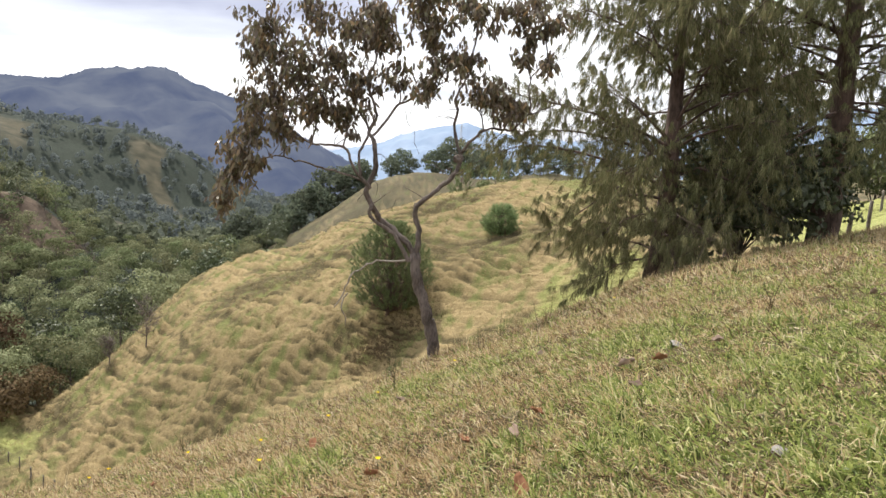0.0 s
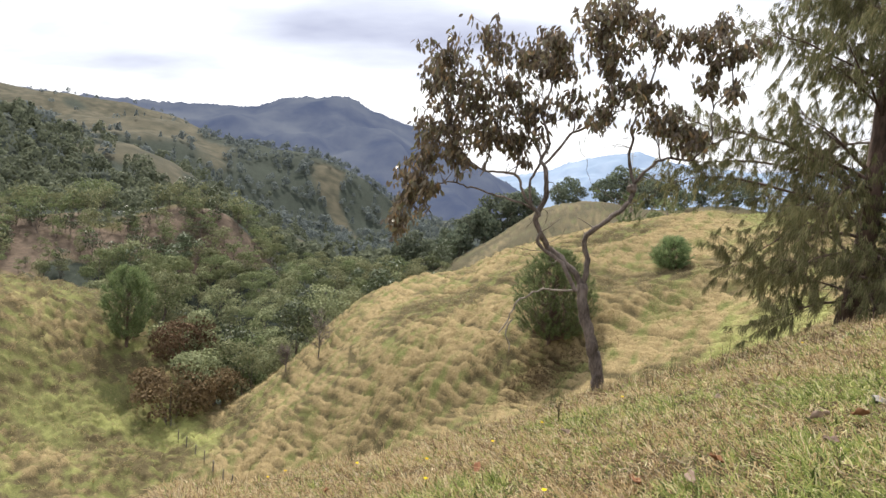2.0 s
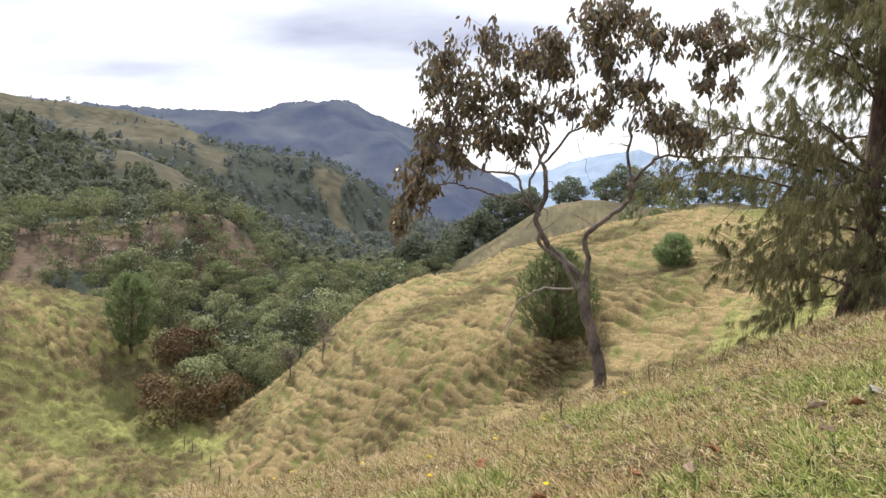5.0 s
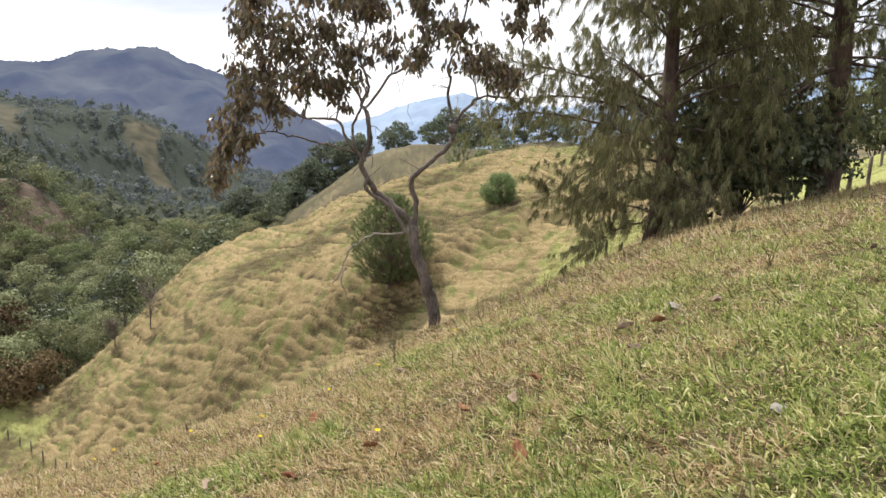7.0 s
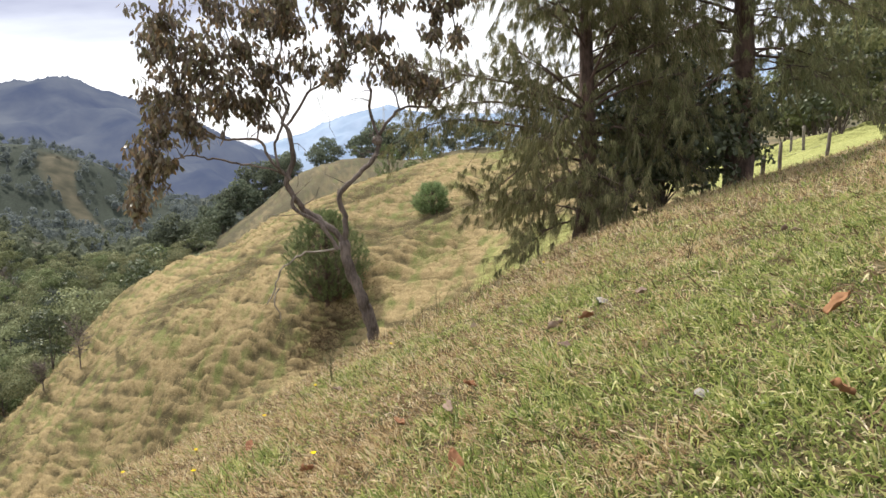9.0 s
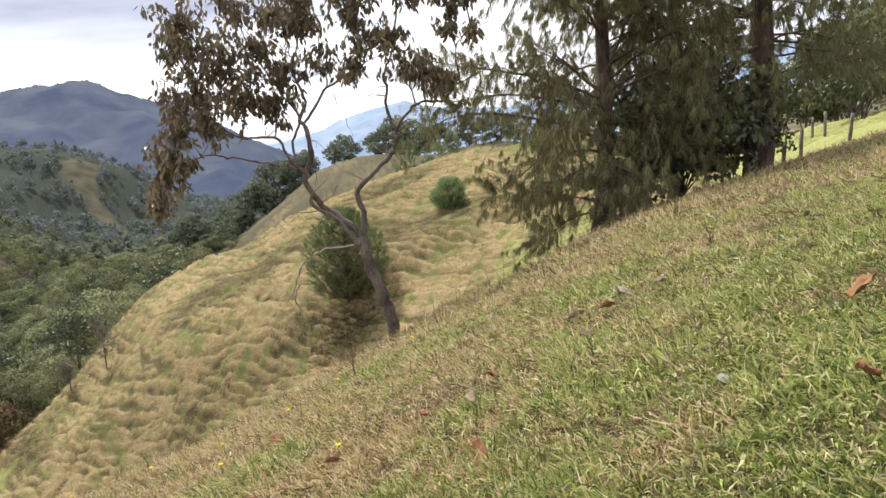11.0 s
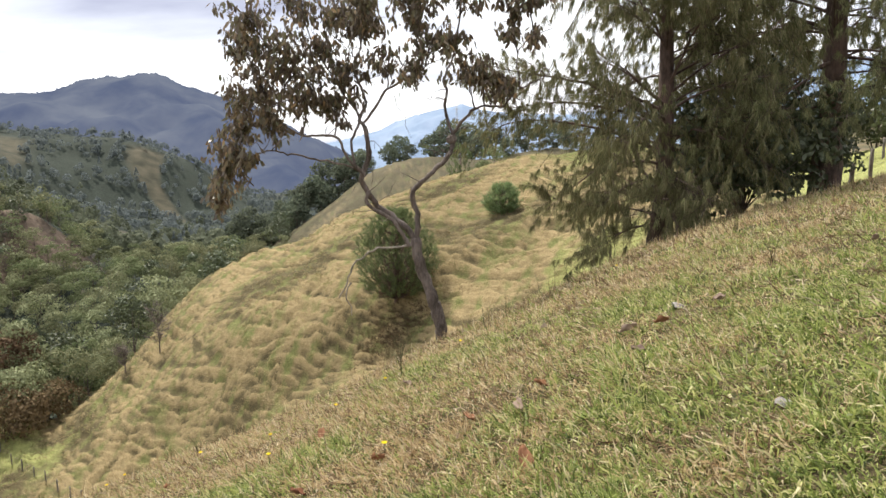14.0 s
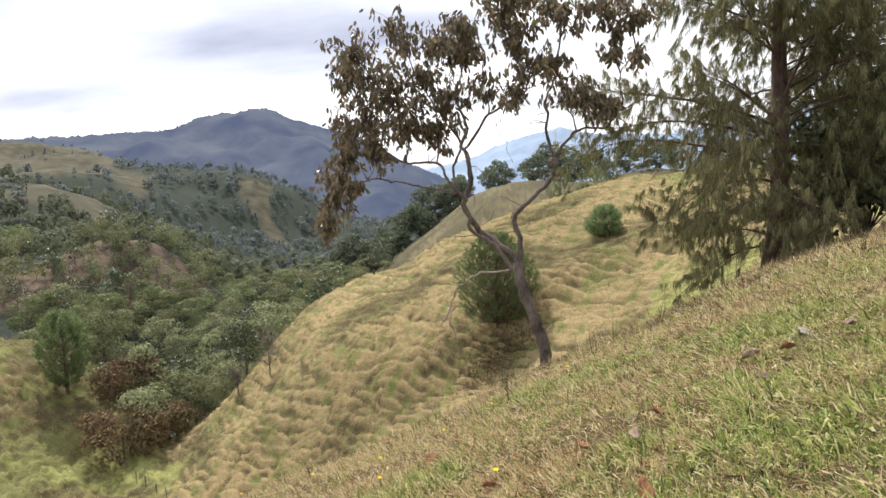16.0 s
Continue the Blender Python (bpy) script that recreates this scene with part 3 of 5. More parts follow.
def ground(x, y):
    """Height of the ground with its small relief."""
    x, y = np.atleast_1d(np.asarray(x, dtype=float)), np.atleast_1d(np.asarray(y, dtype=float))
    az, r = np.degrees(np.arctan2(x, y)), np.hypot(x, y)
    h = land(x, y)
    z = h + 0.025 * wave(x, y, 1.1, 21) * np.clip((r - 0.5) / 2, 0, 1) + 0.012 * wave(x, y, 0.35, 22) * (r < 20)
    rough = np.clip((r - 30) / 8, 0, 1) * np.maximum(np.clip((118 - r) / 20, 0, 1), 0.8 * np.clip((165 - r) / 8, 0, 1) * np.clip((az + 15) / 2, 0, 1))
    m = rough > 0
    if m.any():
        xm, ym, rm, hm = x[m], y[m], r[m], h[m]
        # low swells that run along the spur, then the clumps
        bump = 0.12 * wave(xm, ym, 7.0, 23) + 0.2 * np.sin(6.283 * rm / 8.5 + 1.3 * wave(xm, ym, 20, 33)) * np.clip((76 - rm) / 8, 0, 1)
        z[m] += rough[m] * (bump + np.clip(0.52 + 0.2 * wave(xm, ym, 13, 34), 0.28, 0.75) * np.where(az[m] < -31, 1.5, 1.0) * hummocks(xm, ym, hm))
    z = z + np.clip((r - 110) / 80, 0, 1) * (0.9 * wave(x, y, 28, 24))
    z = z + np.clip((r - 300) / 200, 0, 1) * (4.0 * wave(x, y, 120, 27))
    return z


def build_ground():
    az = np.concatenate([np.arange(-180, -52, 8.0), np.arange(-52, -32, 0.25), np.arange(-32, 18, 0.2), np.arange(18, 44, 0.4), np.arange(44, 180, 8.0)])
    r = [0.0, 0.05, 0.6]
    while r[-1] < 4980:
        q = r[-1]
        r.append(q * (1.04 if q < 17 else 1.016 if q < 38 else 1.0034 if q < 77 else 1.005 if q < 100 else 1.02))
    r[-1] = 4985.0
    r = np.array(r)
    aa, rr = np.meshgrid(np.radians(az), r)
    x, y = (rr * np.sin(aa)).ravel(), (rr * np.cos(aa)).ravel()
    z = ground(x, y)
    n, w = len(r), len(az)
    i = np.arange(n - 1)[:, None] * w + np.arange(w)[None, :]
    j = np.arange(n - 1)[:, None] * w + (np.arange(w)[None, :] + 1) % w
    f = np.stack([i.ravel(), j.ravel(), (j + w).ravel(), (i + w).ravel()], 1)
    v = np.stack([x, y, z], 1)
    me = mesh_from("ground", v, f[:, ::-1], M_GROUND, True)
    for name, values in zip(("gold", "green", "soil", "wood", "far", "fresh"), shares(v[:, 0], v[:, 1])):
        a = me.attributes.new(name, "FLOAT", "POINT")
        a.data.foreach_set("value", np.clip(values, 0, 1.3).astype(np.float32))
    ob = new("ground", me)
    return tagged(ob, "steep hill pasture of green and straw-dry grass", "ground", kind="structure")


build_ground()


def backdrop(name, distance, deep, crest, material, label, seed, rise):
    """A distant mountain range: a ridge with spurs, far beyond the hills."""
    a = np.arange(crest[0][0], crest[-1][0] + 0.01, 0.1)
    el = np.interp(a, [c[0] for c in crest], [c[1] for c in crest])
    top = distance * np.tan(np.radians(el))
    rows = 26
    v = []
    for q in range(rows):
        s = q / (rows - 1)
        d = distance - deep * (1 - s)
        h = -260 + (top + 260) * s ** rise
        x, y = d * np.sin(np.radians(a)), d * np.cos(np.radians(a))
        spur = wave(x, y, 420, seed) * 34 + wave(x, y, 150, seed + 1) * 12
        h = h + spur * np.sin(np.pi * min(1, s * 1.0)) * 1.2 + (wave(x, y, 60, seed + 2) * 3.2 + np.clip(wave(x, y, 17, seed + 3), 0, 2) * 4.0 if q == rows - 1 else 0)
        v.append(np.stack([x, y, h], 1))
    w = len(a)
    v = np.concatenate(v)
    i = np.arange(rows - 1)[:, None] * w + np.arange(w - 1)[None, :]
    i = i.ravel()
    f = np.stack([i, i + 1, i + w + 1, i + w], 1)
    me = mesh_from(name, v, f, material, True)
    return tagged(new(name, me), label, "mountain", kind="structure")


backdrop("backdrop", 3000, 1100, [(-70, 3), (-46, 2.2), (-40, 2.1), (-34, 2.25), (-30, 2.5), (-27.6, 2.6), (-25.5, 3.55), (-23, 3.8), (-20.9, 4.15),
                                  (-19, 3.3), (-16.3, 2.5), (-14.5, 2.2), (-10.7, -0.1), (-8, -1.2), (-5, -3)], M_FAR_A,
         "forested mountain range under cloud, hazed slate-blue", 31, 0.8)
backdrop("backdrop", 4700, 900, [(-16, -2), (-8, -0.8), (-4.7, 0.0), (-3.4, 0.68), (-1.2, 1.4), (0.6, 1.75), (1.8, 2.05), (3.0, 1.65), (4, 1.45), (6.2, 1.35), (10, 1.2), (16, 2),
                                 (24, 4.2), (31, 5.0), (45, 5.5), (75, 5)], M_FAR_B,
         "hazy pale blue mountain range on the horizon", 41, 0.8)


# ---- the forked tree with browned leaves ----
def resample(pts, step):
    pts = np.asarray(pts, dtype=float)
    d = np.concatenate([[0], np.cumsum(np.linalg.norm(np.diff(pts, axis=0), axis=1))])
    m = np.zeros(pts.shape)
    m[1:-1] = (pts[2:] - pts[:-2]) / (d[2:] - d[:-2])[:, None]
    m[0], m[-1] = (pts[1] - pts[0]) / d[1], (pts[-1] - pts[-2]) / (d[-1] - d[-2])
    q = np.linspace(0, d[-1], max(3, int(d[-1] / step) + 1))
    i = np.clip(np.searchsorted(d, q, side="right") - 1, 0, len(d) - 2)
    h = d[i + 1] - d[i]
    s = ((q - d[i]) / h)[:, None]
    return (pts[i] * (1 + 2 * s) * (1 - s) ** 2 + m[i] * h[:, None] * s * (1 - s) ** 2
            + pts[i + 1] * s * s * (3 - 2 * s) + m[i + 1] * h[:, None] * s * s * (s - 1))


def forked_tree():
    rng = np.random.default_rng(7)
    base = (0.12, 13.9, float(ground(0.12, 13.9)[0]))
    lift = -2.5 - base[2]
    tree = thing("tree", base, "tall forked pasture tree with drooping browned leaves and bare lower limbs", "tree")
    # limbs as (sideways, up) from the foot, depth at start and end, radius at start and end
    limbs = [
        ("trunk", [(0.05, -0.35), (0.03, -0.07), (-0.13, 0.69), (-0.27, 1.30), (-0.42, 1.70), (-0.50, 2.06)], 0, 0, 0.155, 0.12),
        ("limb", [(-0.48, 1.98), (-0.47, 2.30), (-0.48, 2.60), (-0.55, 2.90), (-0.44, 3.10), (-0.23, 3.28), (0.05, 3.61), (0.16, 3.76), (0.23, 4.05)], 0, 0.2, 0.075, 0.06),
        ("limb", [(0.23, 4.05), (0.13, 4.34), (0.13, 4.81), (0.17, 5.23), (0.3, 5.8)], 0.2, 0.5, 0.05, 0.02),
        ("limb", [(0.22, 4.03), (0.38, 4.33), (0.65, 4.66), (1.16, 4.75), (1.46, 4.96), (1.81, 5.05)], 0.2, -0.3, 0.045, 0.018),
        ("limb", [(1.46, 4.96), (1.45, 5.13), (1.47, 5.59), (1.62, 5.80)], -0.2, -0.3, 0.025, 0.012),
        ("limb", [(-0.50, 2.0), (-0.75, 2.45), (-0.95, 2.66), (-1.19, 2.80), (-1.33, 3.01), (-1.43, 3.20), (-1.42, 3.45), (-1.35, 3.64), (-1.37, 3.91), (-1.44, 4.20)], 0, -0.2, 0.085, 0.062),
        ("limb", [(-1.44, 4.20), (-1.54, 4.32), (-1.42, 4.59), (-1.48, 4.90), (-1.57, 5.25), (-1.5, 5.9)], -0.2, 0.3, 0.052, 0.018),
        ("limb", [(-0.60, 1.9), (-0.88, 2.29), (-1.14, 2.53), (-1.40, 2.71), (-1.37, 2.98)], -0.08, -0.16, 0.06, 0.045),
        ("limb", [(-1.44, 4.27), (-1.03, 4.74), (-0.61, 5.07), (-0.22, 5.22), (-0.1, 5.7)], -0.2, -0.6, 0.04, 0.015),
        ("limb", [(-1.43, 3.26), (-1.78, 3.68), (-1.97, 4.09), (-2.29, 4.18), (-2.72, 4.20), (-3.04, 4.39), (-3.3, 4.8)], -0.2, -0.5, 0.05, 0.016),
        ("limb", [(-1.62, 3.5), (-1.70, 3.9), (-1.6, 4.3), (-1.9, 4.9), (-2.3, 5.5), (-2.6, 6.1)], -0.3, 0.5, 0.04, 0.014),
        ("limb", [(-1.43, 3.31), (-1.79, 3.46), (-2.17, 3.53), (-2.55, 3.62), (-2.87, 3.63), (-3.19, 3.72), (-3.6, 3.62), (-3.9, 3.35)], -0.2, -0.4, 0.035, 0.014),
        ("dead_branch", [(-0.60, 1.91), (-1.12, 1.90), (-1.47, 1.76), (-1.67, 1.55), (-1.76, 1.18), (-1.95, 0.97)], -0.05, -0.5, 0.032, 0.016),
        ("dead_branch", [(-1.72, 1.25), (-1.80, 1.02), (-1.72, 0.8), (-1.71, 0.62)], -0.4, -0.5, 0.022, 0.012),
        ("dead_branch", [(-0.87, 4.76), (-0.79, 4.62), (-0.64, 4.31), (-0.55, 3.98)], -0.35, -0.4, 0.009, 0.004),
        ("dead_branch", [(0.26, 4.12), (0.42, 4.17), (0.58, 4.26)], 0.2, 0.25, 0.016, 0.006),
    ]
    nodes = []
    for name, pts, d0, d1, r0, r1 in limbs:
        k = len(pts)
        p = np.array([(x, d0 + (d1 - d0) * i / (k - 1) + (rng.normal(0, 0.03) if 0 < i < k - 1 else 0), z + lift) for i, (x, z) in enumerate(pts)])
        p = resample(p, 0.09)
        p[1:-1] += rng.normal(0, 0.006, p[1:-1].shape)
        pile = Pile()
        rad = np.linspace(r0, r1, len(p)) * (0.82 if name == "trunk" else 0.7)
        p[1:-1] += (np.cumsum(rng.normal(0, 0.02, p.shape), 0) * np.sin(np.linspace(0, np.pi, len(p)))[:, None])[1:-1]
        if name == "trunk":
            rad[:6] *= np.linspace(1.35, 1.0, 6)
        pile.tube(p, rad, 12 if r0 > 0.05 else 7, 0.11, rng)
        part(name, pile.mesh(name, M_BARK_PALE if name == "dead_branch" and r0 > 0.012 else M_BARK, True), tree, "bare bleached branch" if name == "dead_branch" else "")
        if name == "limb":
            nodes.append(p[len(p) // 3:])
    nodes = np.concatenate(nodes)
    # bare twigs along the limbs
    for _ in range(70):
        a = nodes[rng.integers(len(nodes))]
        w = unit(np.array([rng.normal(0, 1), rng.normal(0, 0.8), rng.uniform(-0.2, 1.0)]))
        ln = rng.uniform(0.2, 0.75)
        b = resample(np.array([a, a + w * ln * 0.5 + rng.normal(0, 0.05, 3), a + w * ln + np.array([0, 0, rng.uniform(-0.15, 0.1)])]), 0.08)
        pile = Pile()
        pile.tube(b, (0.009, 0.003), 4)
        for _ in range(3):
            q = b[rng.integers(len(b) // 2, len(b))]
            pile.tube(np.array([q, q + rng.normal(0, 0.09, 3)]), (0.004, 0.002), 3)
        part("twig", pile.mesh("twig", M_BARK), tree)
    left = [(-2.79, 6.67, 0.50), (-3.39, 6.06, 0.43), (-3.66, 5.76, 0.29), (-2.11, 6.43, 0.36), (-3.03, 5.51, 0.58), (-2.39, 5.70, 0.50), (-3.62, 4.66, 0.43),
            (-3.27, 4.91, 0.50), (-3.92, 3.88, 0.29), (-4.10, 3.35, 0.26), (-4.24, 2.85, 0.24), (-4.02, 3.65, 0.22), (-3.82, 4.2, 0.24), (-3.65, 3.53, 0.29), (-2.98, 4.35, 0.36), (-2.50, 4.76, 0.43),
            (-1.73, 6.17, 0.43), (-1.38, 6.20, 0.36), (-1.82, 5.18, 0.36), (-1.96, 4.62, 0.30), (-1.07, 5.38, 0.36), (-1.56, 6.53, 0.29), (-2.6, 5.2, 0.4)]
    right = [(-0.70, 6.86, 0.40), (-0.79, 6.51, 0.43), (-0.38, 7.01, 0.36), (-0.55, 6.18, 0.36), (-0.15, 5.73, 0.36), (-0.43, 5.23, 0.30), (0.18, 5.76, 0.29),
             (0.51, 5.24, 0.36), (0.79, 5.13, 0.32), (1.12, 5.09, 0.29), (1.32, 5.04, 0.18), (0.02, 6.96, 0.29), (0.44, 6.79, 0.36), (0.90, 6.68, 0.29),
             (1.28, 6.70, 0.29), (1.48, 7.04, 0.25), (1.84, 6.74, 0.29), (1.62, 6.53, 0.22), (1.28, 6.24, 0.22), (1.20, 5.90, 0.18), (1.77, 5.88, 0.18)]
    leaves = Pile()
    order = sorted(left + right, key=lambda c: np.min(np.hypot(nodes[:, 0] - c[0], nodes[:, 2] - c[1] - lift)))
    for cx, cz, cr in order:
        near = nodes[np.argmin(np.hypot(nodes[:, 0] - cx, (nodes[:, 2] - cz - lift) * 0.9 + 0.35))]
        c = np.array([cx, near[1] + rng.uniform(-0.45, 0.45), cz + lift])
        reach = np.linalg.norm(c - near)
        bow = near + (c - near) * 0.5 + np.array([rng.normal(0, 0.06), rng.normal(0, 0.06), 0.10 * reach])
        b = resample(np.array([near, bow, c]), 0.12)
        b[1:-1] += rng.normal(0, 0.015, b[1:-1].shape)
        twigs = Pile()
        twigs.tube(b, np.linspace(0.012 + 0.008 * reach, 0.009, len(b)), 5)
        nodes = np.concatenate([nodes, b[len(b) // 2:]])
        for _ in range(int((9 + cr * 35) * (1.12 if cx < -1.2 else 0.9 if cx < 0.7 else 0.6))):
            root = b[rng.integers(len(b) // 3, len(b))]
            way = unit(rng.normal(size=3)) * np.array([1, 1.1, 0.85])
            tip = c + way * cr * rng.uniform(0.3, 1.62)
            if tip[2] < 0.4 - lift:
                continue
            bend = (root + tip) / 2 + np.array([0, 0, 0.06])
            tw = resample(np.array([root, bend, tip]), 0.1)
            twigs.tube(tw, np.linspace(0.006, 0.003, len(tw)), 3)
            for s in ((0.75, 1.0) if rng.random() < 0.45 else (1.0,)):
                k = rng.integers(6, 13)
                at = np.repeat(tw[int(s * (len(tw) - 1))][None], k, 0) + rng.normal(0, 0.055, (k, 3))
                hang = np.stack([rng.normal(0, 0.38, k), rng.normal(0, 0.38, k), rng.uniform(-1.3, -0.35, k)], 1)
                v, f = oval_leaves(at, hang, rng.uniform(0.11, 0.18, k), rng.uniform(0.042, 0.066, k), rng)
                leaves.add(v, f)
        part("branch", twigs.mesh("branch", M_BARK), tree)
    part("crown", leaves.mesh("crown", M_BROWN_LEAF), tree, "hanging browned leaves")
    # the dark nest-like knot in the right fork
    knot = bmesh.new()
    bmesh.ops.create_icosphere(knot, subdivisions=3, radius=0.10)
    for v in knot.verts:
        v.co *= 1 + 0.22 * noise.noise(v.co * 14)
        v.co.z *= 0.85
    me = bpy.data.meshes.new("knot")
    knot.to_mesh(me)
    knot.free()
    me.materials.append(M_BARK)
    ob = part("knot", me, tree, "dark woody knot in the fork")
    ob.location = (0.2, 0.16, 3.95 + lift)
    return tree


forked_tree()


# ---- pines ----
def pine(at, label, height, stem, reach, clear, rng, needle=M_PINE, hang=0.6, tufts=1.0, needle_len=0.25, needle_wide=0.0145, group="", lean=(0, 0), one_side=None, lift=0.3, round_top=False, count=26, cone=0.62, shape=0.75):
    """A pine: stem, whorls of limbs, and tufts of long needles on side shoots."""
    base = (at[0], at[1], float(ground(at[0], at[1])[0]))
    tree = thing("pine_tree", base, label, "tree", group)
    h = np.linspace(-0.3, height, 30)
    line = np.stack([lean[0] * h + 0.04 * np.sin(h * 0.9), lean[1] * h + 0.03 * np.cos(h * 1.1), h], 1)
    pile = Pile()
    rad = stem * (1 - np.clip(h, 0, None) / height) ** 0.8 + 0.012
    rad[:3] *= 1.25
    pile.tube(line, rad, 12, 0.05, rng)
    part("trunk", pile.mesh("trunk", M_PINE_BARK, True), tree)
    green = Pile()
    level = clear
    turn = rng.uniform(0, 6.28)
    while level < height * 0.985:
        s = (level - clear) / (height - clear)
        prof = (math.sqrt(max(0.02, 1 - (2 * s - 0.75) ** 2 / 1.7)) if round_top else (1 - s) ** shape * (0.85 + 0.3 * min(1, s * 5)))
        n = 5 if level < height * 0.7 else 4
        for b in range(n):
            phi = turn + b * 6.283 / n + rng.normal(0, 0.25)
            ln = reach * prof * rng.uniform(0.55, 1.15)
            out = np.array([math.cos(phi), math.sin(phi), 0])
            if one_side is not None:
                ln *= 1 + one_side[2] * (out[0] * one_side[0] + out[1] * one_side[1])
            if one_side is not None and level < 2.2 and out[0] > 0.1:
                ln *= 0.5
            if ln < 0.12 or (s > 0.25 and rng.random() < 0.14):
                continue
            wood = Pile()
            level_b = level + rng.uniform(-0.35, 0.35)
            root = np.array([np.interp(level_b, h, line[:, 0]), np.interp(level_b, h, line[:, 1]), level_b])
            t = np.linspace(0, 1, 9)[:, None]
            rise = lift * (0.35 + 1.1 * min(1, s * 3)) + 0.35 * s + rng.normal(0, 0.25)
            sag = (0.22 + 0.2 * hang) * (1 - s) * rng.uniform(0.6, 1.4)
            arm = root + out * ln * t + np.array([0, 0, 1]) * ln * (rise * t - sag * t ** 2)
            arm[1:] += np.cumsum(rng.normal(0, 0.022 * ln, arm[1:].shape), 0) * t[1:]
            wood.tube(arm, np.linspace(0.010 + 0.010 * ln, 0.005, 9), 5)
            shoots = int((3 + ln * 8.4) * tufts)
            for q in range(shoots):
                u = 1 - (rng.random() ** 1.25) * 0.78
                i = u * 8
                p0 = arm[int(i)] + (arm[min(8, int(i) + 1)] - arm[int(i)]) * (i - int(i))
                side = np.cross(out, [0, 0, 1]) * rng.choice([-1, 1])
                sl = ln * 0.36 * rng.uniform(0.2, 1.3) * (1.2 - u * 0.6) + 0.12
                way = unit(out * rng.uniform(0.1, 0.9) + side * rng.uniform(0.0, 0.9) + np.array([0, 0, rng.uniform(-0.8, 0.9)]))
                p1 = p0 + way * sl
                p1[2] -= hang * 0.2 * sl
                wood.tube(np.array([p0, p1]), [0.006, 0.004], 3)
                for w, share in ((0.6, 0.45), (1.0, 1.4)):
                    c = p0 + (p1 - p0) * w
                    k = int(count * share * rng.uniform(0.7, 1.2))
                    ndl = unit(np.array([0, 0, -hang * 1.25]) + way * 0.3 + unit(rng.normal(size=(k, 3))) * cone)
                    root_pts = c + way * rng.uniform(-0.16, 0.02, (k, 1)) + rng.normal(0, 0.015, (k, 3))
                    v, f = needles(root_pts, ndl, rng.uniform(0.65, 1.1, k) * needle_len, needle_wide, rng)
                    green.add(v, f)
            part("branch", wood.mesh("branch", M_PINE_BARK), tree)
        turn += 1.1
        level += rng.uniform(0.30, 0.46) * (1 if height > 4 else 0.45) * (1 if level < 7.5 else 1.7)
    part("crown", green.mesh("crown", needle), tree)
    return tree


def spot(bearing, distance):
    return distance * math.sin(radians(bearing)), distance * math.cos(radians(bearing))


pine(spot(17.4, 18.0), "big weeping pine with dark stem and low hanging boughs", 10.8, 0.225, 3.4, 0.8, np.random.default_rng(11), hang=0.95, tufts=1.6, one_side=(-1, -0.2, 0.22), shape=0.8, lift=0.36, cone=0.52)
pine(spot(28.3, 20.5), "big weeping pine with tall bare lower stem", 14.0, 0.30, 4.2, 2.6, np.random.default_rng(12), hang=0.8, tufts=1.2, one_side=(-1, 0.35, 0.2), lift=0.42, cone=0.52)
pine(spot(22.6, 22.5), "weeping pine standing behind two larger pines", 12.0, 0.2, 3.2, 3.2, np.random.default_rng(13), hang=0.75, tufts=0.6, count=16, needle_wide=0.024)
pine(spot(40.3, 25.0), "weeping pine on the slope above the fence", 11.0, 0.2, 4.0, 4.0, np.random.default_rng(14), hang=0.75, tufts=0.8, count=16, needle_wide=0.024)
# young pines on the facing pasture
def bush_pine(at, label, height, width, rng, shoots, needle_len=0.22, needle_wide=0.018, low=0.08, count=15, point=1.0):
    """A young pine: short stem, and upswept shoots ending in brushes of needles that fill a rounded crown."""
    ob = thing("pine_tree", (at[0], at[1], float(ground(at[0], at[1])[0])), label, "tree", "young pines")
    pile = Pile()
    pile.tube(np.array([[0, 0, -0.3], [0.02, 0, height * 0.3], [0, 0.02, height * 0.9]]), (0.022 * height, 0.006 * height), 8)
    part("trunk", pile.mesh("trunk", M_PINE_BARK), ob)
    wood, green = Pile(), Pile()
    for _ in range(shoots):
        s = rng.random() ** 0.9
        ring = math.sin(math.pi * (0.14 + 0.82 * s) ** (0.95 * point)) ** 0.65 * width / 2
        q = math.sqrt(rng.uniform(0.12, 1.08))
        phi = rng.uniform(0, 6.283)
        tip = np.array([math.cos(phi) * ring * q, math.sin(phi) * ring * q, height * (low + (1 - low) * s)])
        root = np.array([0, 0, max(0.05, tip[2] - ring * q * rng.uniform(0.4, 0.9))])
        mid = (root + tip) / 2 + np.array([math.cos(phi), math.sin(phi), 0]) * ring * 0.08
        wood.tube(np.array([root, mid, tip]), [0.012, 0.009, 0.005], 3)
        way = unit(tip - mid + np.array([0, 0, 0.25 * height * rng.uniform(0.2, 0.6)]))
        for w in (0.0, 0.22):
            k = count
            ndl = unit(way[None] * 0.8 + unit(rng.normal(size=(k, 3))) * 0.6)
            v, f = needles(tip - way * w * needle_len * 3 + rng.normal(0, 0.02, (k, 3)), ndl, rng.uniform(0.6, 1.15, k) * needle_len, needle_wide, rng)
            green.add(v, f)
    part("branchwork", wood.mesh("branchwork", M_PINE_BARK), ob)
    part("crown", green.mesh("crown", M_PINE_YOUNG), ob)
    return ob


